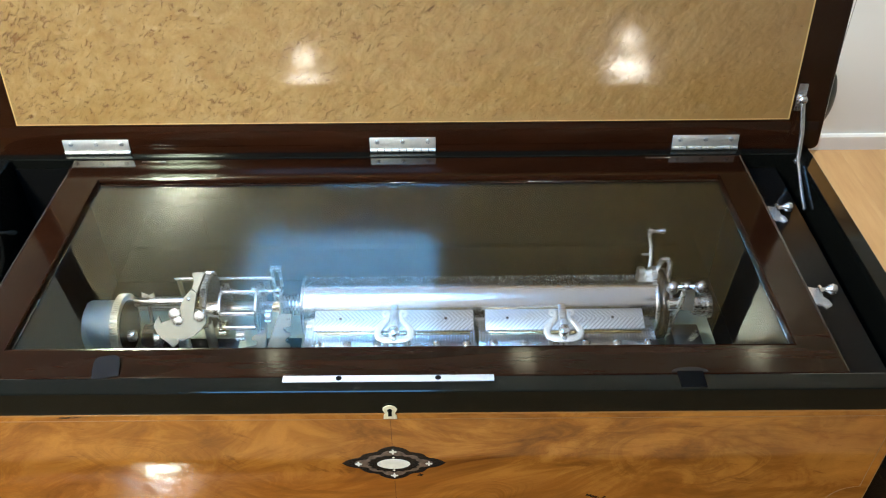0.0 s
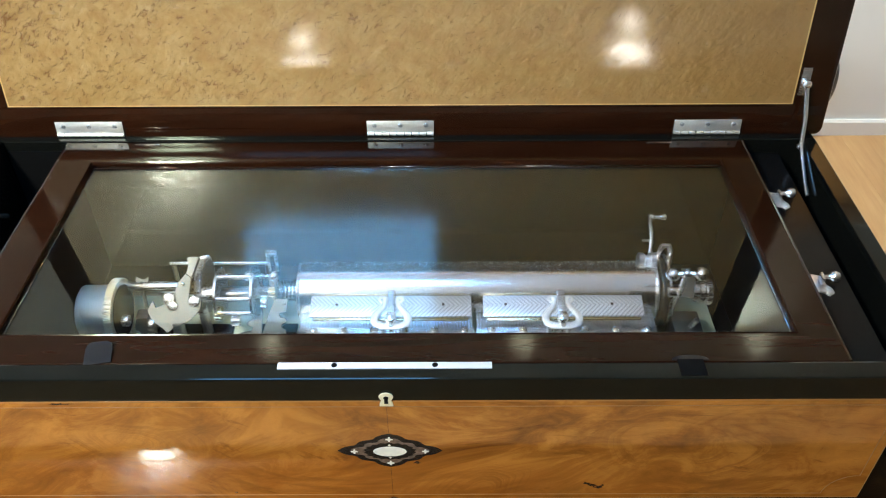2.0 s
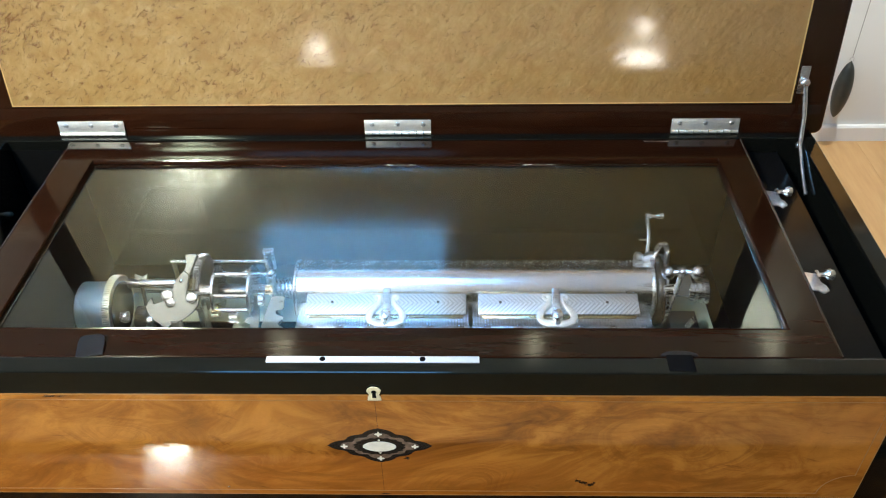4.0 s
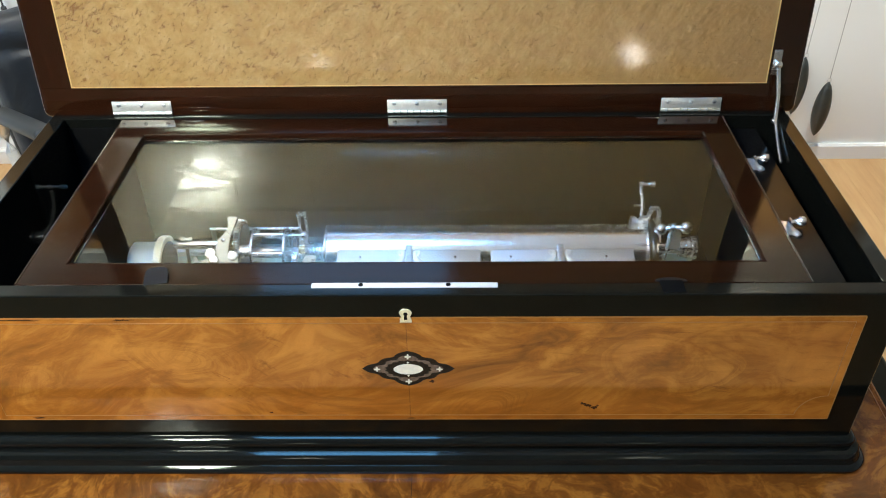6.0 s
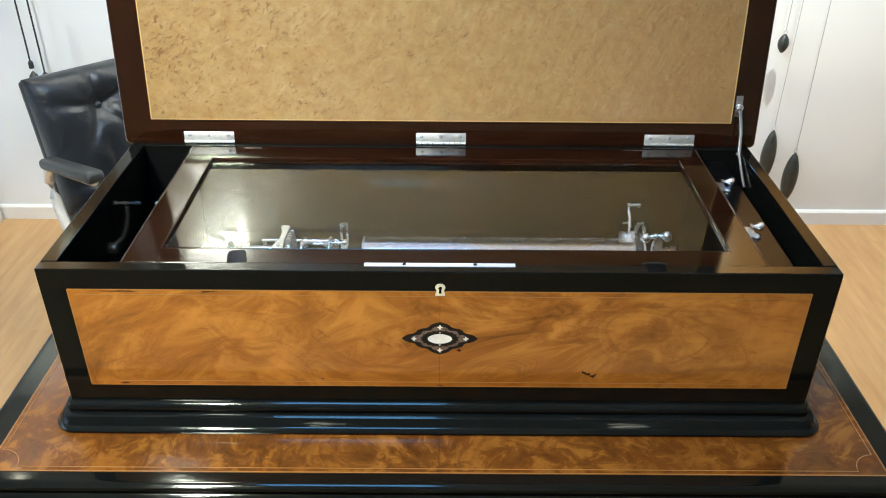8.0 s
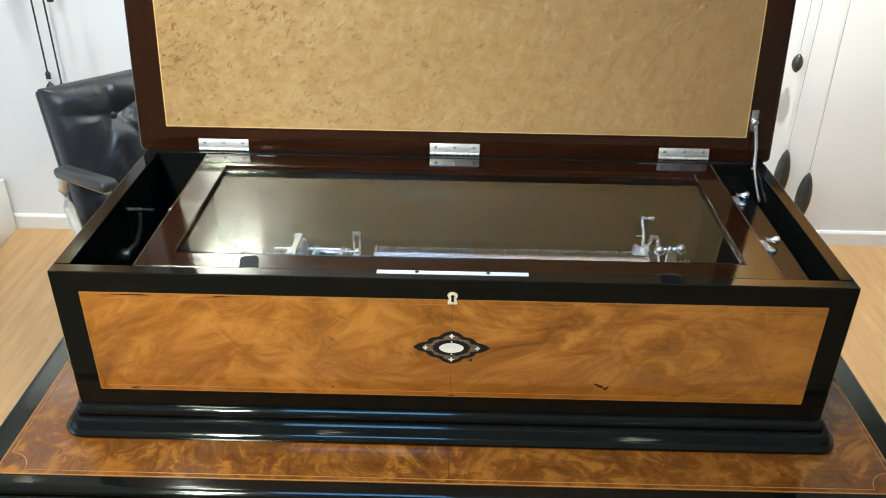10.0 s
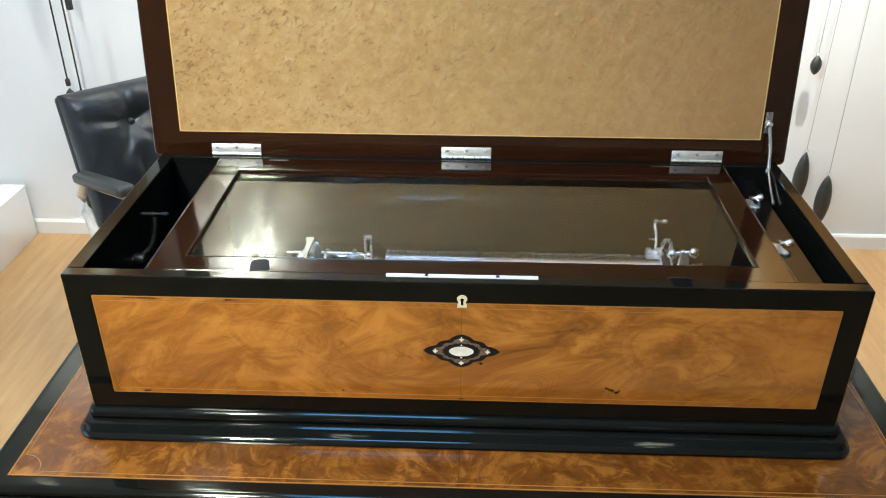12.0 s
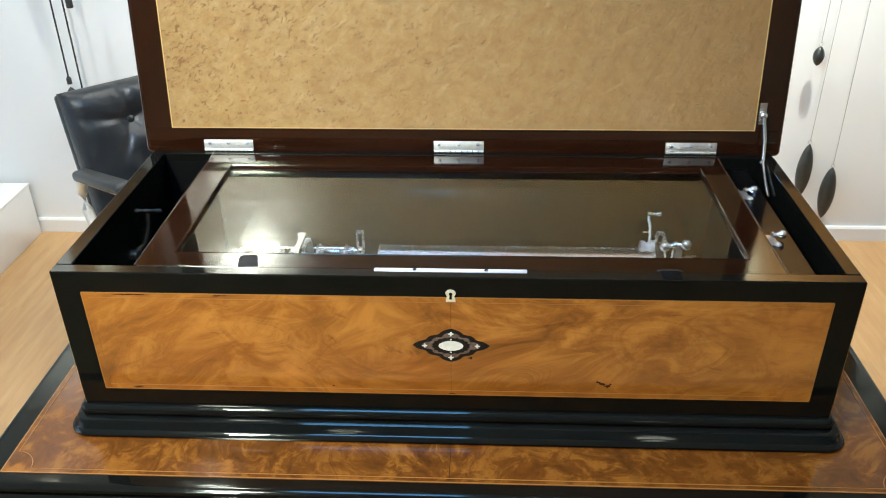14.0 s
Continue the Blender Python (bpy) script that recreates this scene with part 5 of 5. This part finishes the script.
    b = tube(bmesh.new(), [(0.308, 0.212, 0.925), (0.322, 0.208, 0.93), (0.336, 0.205, 0.932)], 0.0032, 10)
    k = part("safety_check", b, M_NICKEL, mov, "nickel check lever with ball ends")
    for p, r in (((0.308, 0.212, 0.925), 0.0078), ((0.322, 0.208, 0.930), 0.005), ((0.337, 0.205, 0.932), 0.0078)):
        part("ball", ball(bmesh.new(), p, r), M_NICKEL, k)
    part("check_arm", plate(bmesh.new(), [(-0.005, -0.028), (0.008, -0.03), (0.011, -0.01), (0.005, 0.004), (-0.004, 0.003), (0.001, -0.012)], 0.003, Matrix.Translation((0.322, 0.216, 0.926)) @ Matrix.Rotation(radians(45), 4, "X")), M_SATIN, k)
    part("check_post", rod(bmesh.new(), (0.322, 0.228, 0.845), (0.3225, 0.214, 0.918), 0.0026, n=12), M_NICKEL, k)
    part("arch", tube(bmesh.new(), [(0.309, AY + 0.012, AZ + 0.038), (0.309, AY + 0.012, AZ + 0.052), (0.312, AY + 0.012, AZ + 0.060), (0.318, AY + 0.012, AZ + 0.060), (0.322, AY + 0.012, AZ + 0.053), (0.3225, AY + 0.01, AZ + 0.03)], 0.0035, 10), M_NICKEL, mov)
    lv = part("change_lever", tube(bmesh.new(), [(0.301, AY + 0.02, AZ + 0.034), (0.3035, AY + 0.03, AZ + 0.046), (0.304, AY + 0.04, AZ + 0.057), (0.302, AY + 0.0465, AZ + 0.066), (0.303, AY + 0.049, AZ + 0.0725)], 0.0028, 10), M_NICKEL, mov, "tall curved change lever")
    part("grip", lathe(bmesh.new(), [(-0.004, 0.002), (-0.003, 0.004), (0.002, 0.0042), (0.004, 0.002), (0.008, 0.002), (0.012, 0.0038), (0.017, 0.0038), (0.0185, 0.001)], (0.303, AY + 0.049, AZ + 0.0735), "x", 14), M_NICKEL, lv)
    part("cross_pin", rod(bmesh.new(), (0.292, AY + 0.033, AZ + 0.05), (0.304, AY + 0.033, AZ + 0.05), 0.0013, n=8), M_NICKEL, lv)
    part("lever_seat", lathe(bmesh.new(), [(0.285, 0.004), (0.287, 0.008), (0.293, 0.008), (0.296, 0.004), (0.302, 0.0085), (0.309, 0.0085)], (0, AY + 0.016, AZ + 0.035), "x", 18), M_STEEL, lv)


def thing_lyre(xc, tilt):
    """A lyre-shaped clamp with scrolled arms over a zither bar."""
    b = bmesh.new()
    for s in (-1, 1):
        pts = [(xc + s * x, y, 0.003) for x, y in ((0.008, 0.0045), (0.0115, 0.0035), (0.0135, 0.0065), (0.0125, 0.0095), (0.009, 0.0102), (0.0065, 0.0065), (0.0085, -0.002), (0.013, -0.007), (0.0175, -0.0135), (0.019, -0.019), (0.017, -0.0245), (0.0105, -0.0275), (0.0, -0.028))]
        tube(b, pts, [0.0018, 0.002, 0.0022, 0.0022, 0.0022, 0.0026, 0.0032, 0.0036, 0.0042, 0.0044, 0.0044, 0.0044, 0.0044], 10, 0.45)
    b.transform(tilt)
    ly = part("lyre_clamp", b, M_BARREL, mov, "lyre-shaped silvered clamp")
    b = box(bmesh.new(), xc - 0.0042, xc + 0.0042, -0.017, 0.016, 0.0045, 0.0085, 0.0012)
    b.transform(tilt)
    part("lyre_lever", b, M_STEEL, ly)
    b = lathe(bmesh.new(), [(0.001, 0.004), (0.003, 0.0062), (0.0085, 0.0068), (0.0115, 0.0056), (0.013, 0.001)], (xc, -0.0195, 0), "z", 20)
    b.transform(tilt)
    part("lyre_knob", b, M_NICKEL, ly)
    b = rod(bmesh.new(), (xc, -0.0275, -0.006), (xc, -0.0275, 0.006), 0.003, n=12)
    b.transform(tilt)
    part("lyre_screw", b, M_NICKEL, ly)
    return ly


movement()


# winding lever in the left compartment, on the partition
def winding_lever():
    t = thing("winding_lever", (-0.43, 0.344, 0.796), "bright steel winding lever in the black side compartment", "lever")
    part("handle", lathe(bmesh.new(), [(-0.021, 0.0015), (-0.019, 0.003), (-0.012, 0.003), (-0.008, 0.0016), (0.002, 0.0016), (0.003, 0.003), (0.007, 0.003), (0.009, 0.0016), (0.018, 0.0016), (0.019, 0.0028), (0.022, 0.0028), (0.023, 0.0015)], (-0.447, 0.344, 0.909), "x", 16), M_BARREL, t)
    part("stem", tube(bmesh.new(), [(-0.443, 0.344, 0.902), (-0.441, 0.344, 0.884), (-0.437, 0.342, 0.868), (-0.43, 0.338, 0.85), (-0.418, 0.334, 0.838)], [0.0022, 0.0018, 0.0024, 0.0018, 0.0024], 12), M_BARREL, t)
    part("ratchet", rod(bmesh.new(), (-0.4185, 0.332, 0.83), (-0.405, 0.332, 0.83), 0.009, n=28, bev=0.001), M_STEEL, t)
    part("base_stop", box(bmesh.new(), -0.43, -0.405, 0.318, 0.346, 0.7962, 0.812, 0.002), M_DARKMETAL, t)


winding_lever()

# ---------------------------------------------------------------- floor planks
PW, PL = 0.192, 1.285
shared = {}
for ix in range(33):
    x0 = XW - 0.02 + ix * PW
    x1 = min(x0 + PW, XE + 0.08)
    for iy in range(-1, 7):
        y0 = YS - 0.05 + iy * PL + (ix * 0.43 % 1.0) * PL
        y1 = min(y0 + PL, YN + 0.05)
        y0 = max(y0, YS - 0.05)
        if y1 - y0 < 0.02 or x1 - x0 < 0.02:
            continue
        key = (round(x1 - x0, 4), round(y1 - y0, 4))
        if key not in shared:
            w, h = key
            shared[key] = finish("plank", box(bmesh.new(), -w / 2 + 0.0001, w / 2 - 0.0001, -h / 2 + 0.0001, h / 2 - 0.0001, -0.009, 0.0, 0.0003, 1), M_FLOOR, 0)[0]
        o = new("plank", shared[key])
        o.parent = floor
        o.location = Vector(((x0 + x1) / 2, (y0 + y1) / 2, -0.0045)) - ORIGIN[floor]
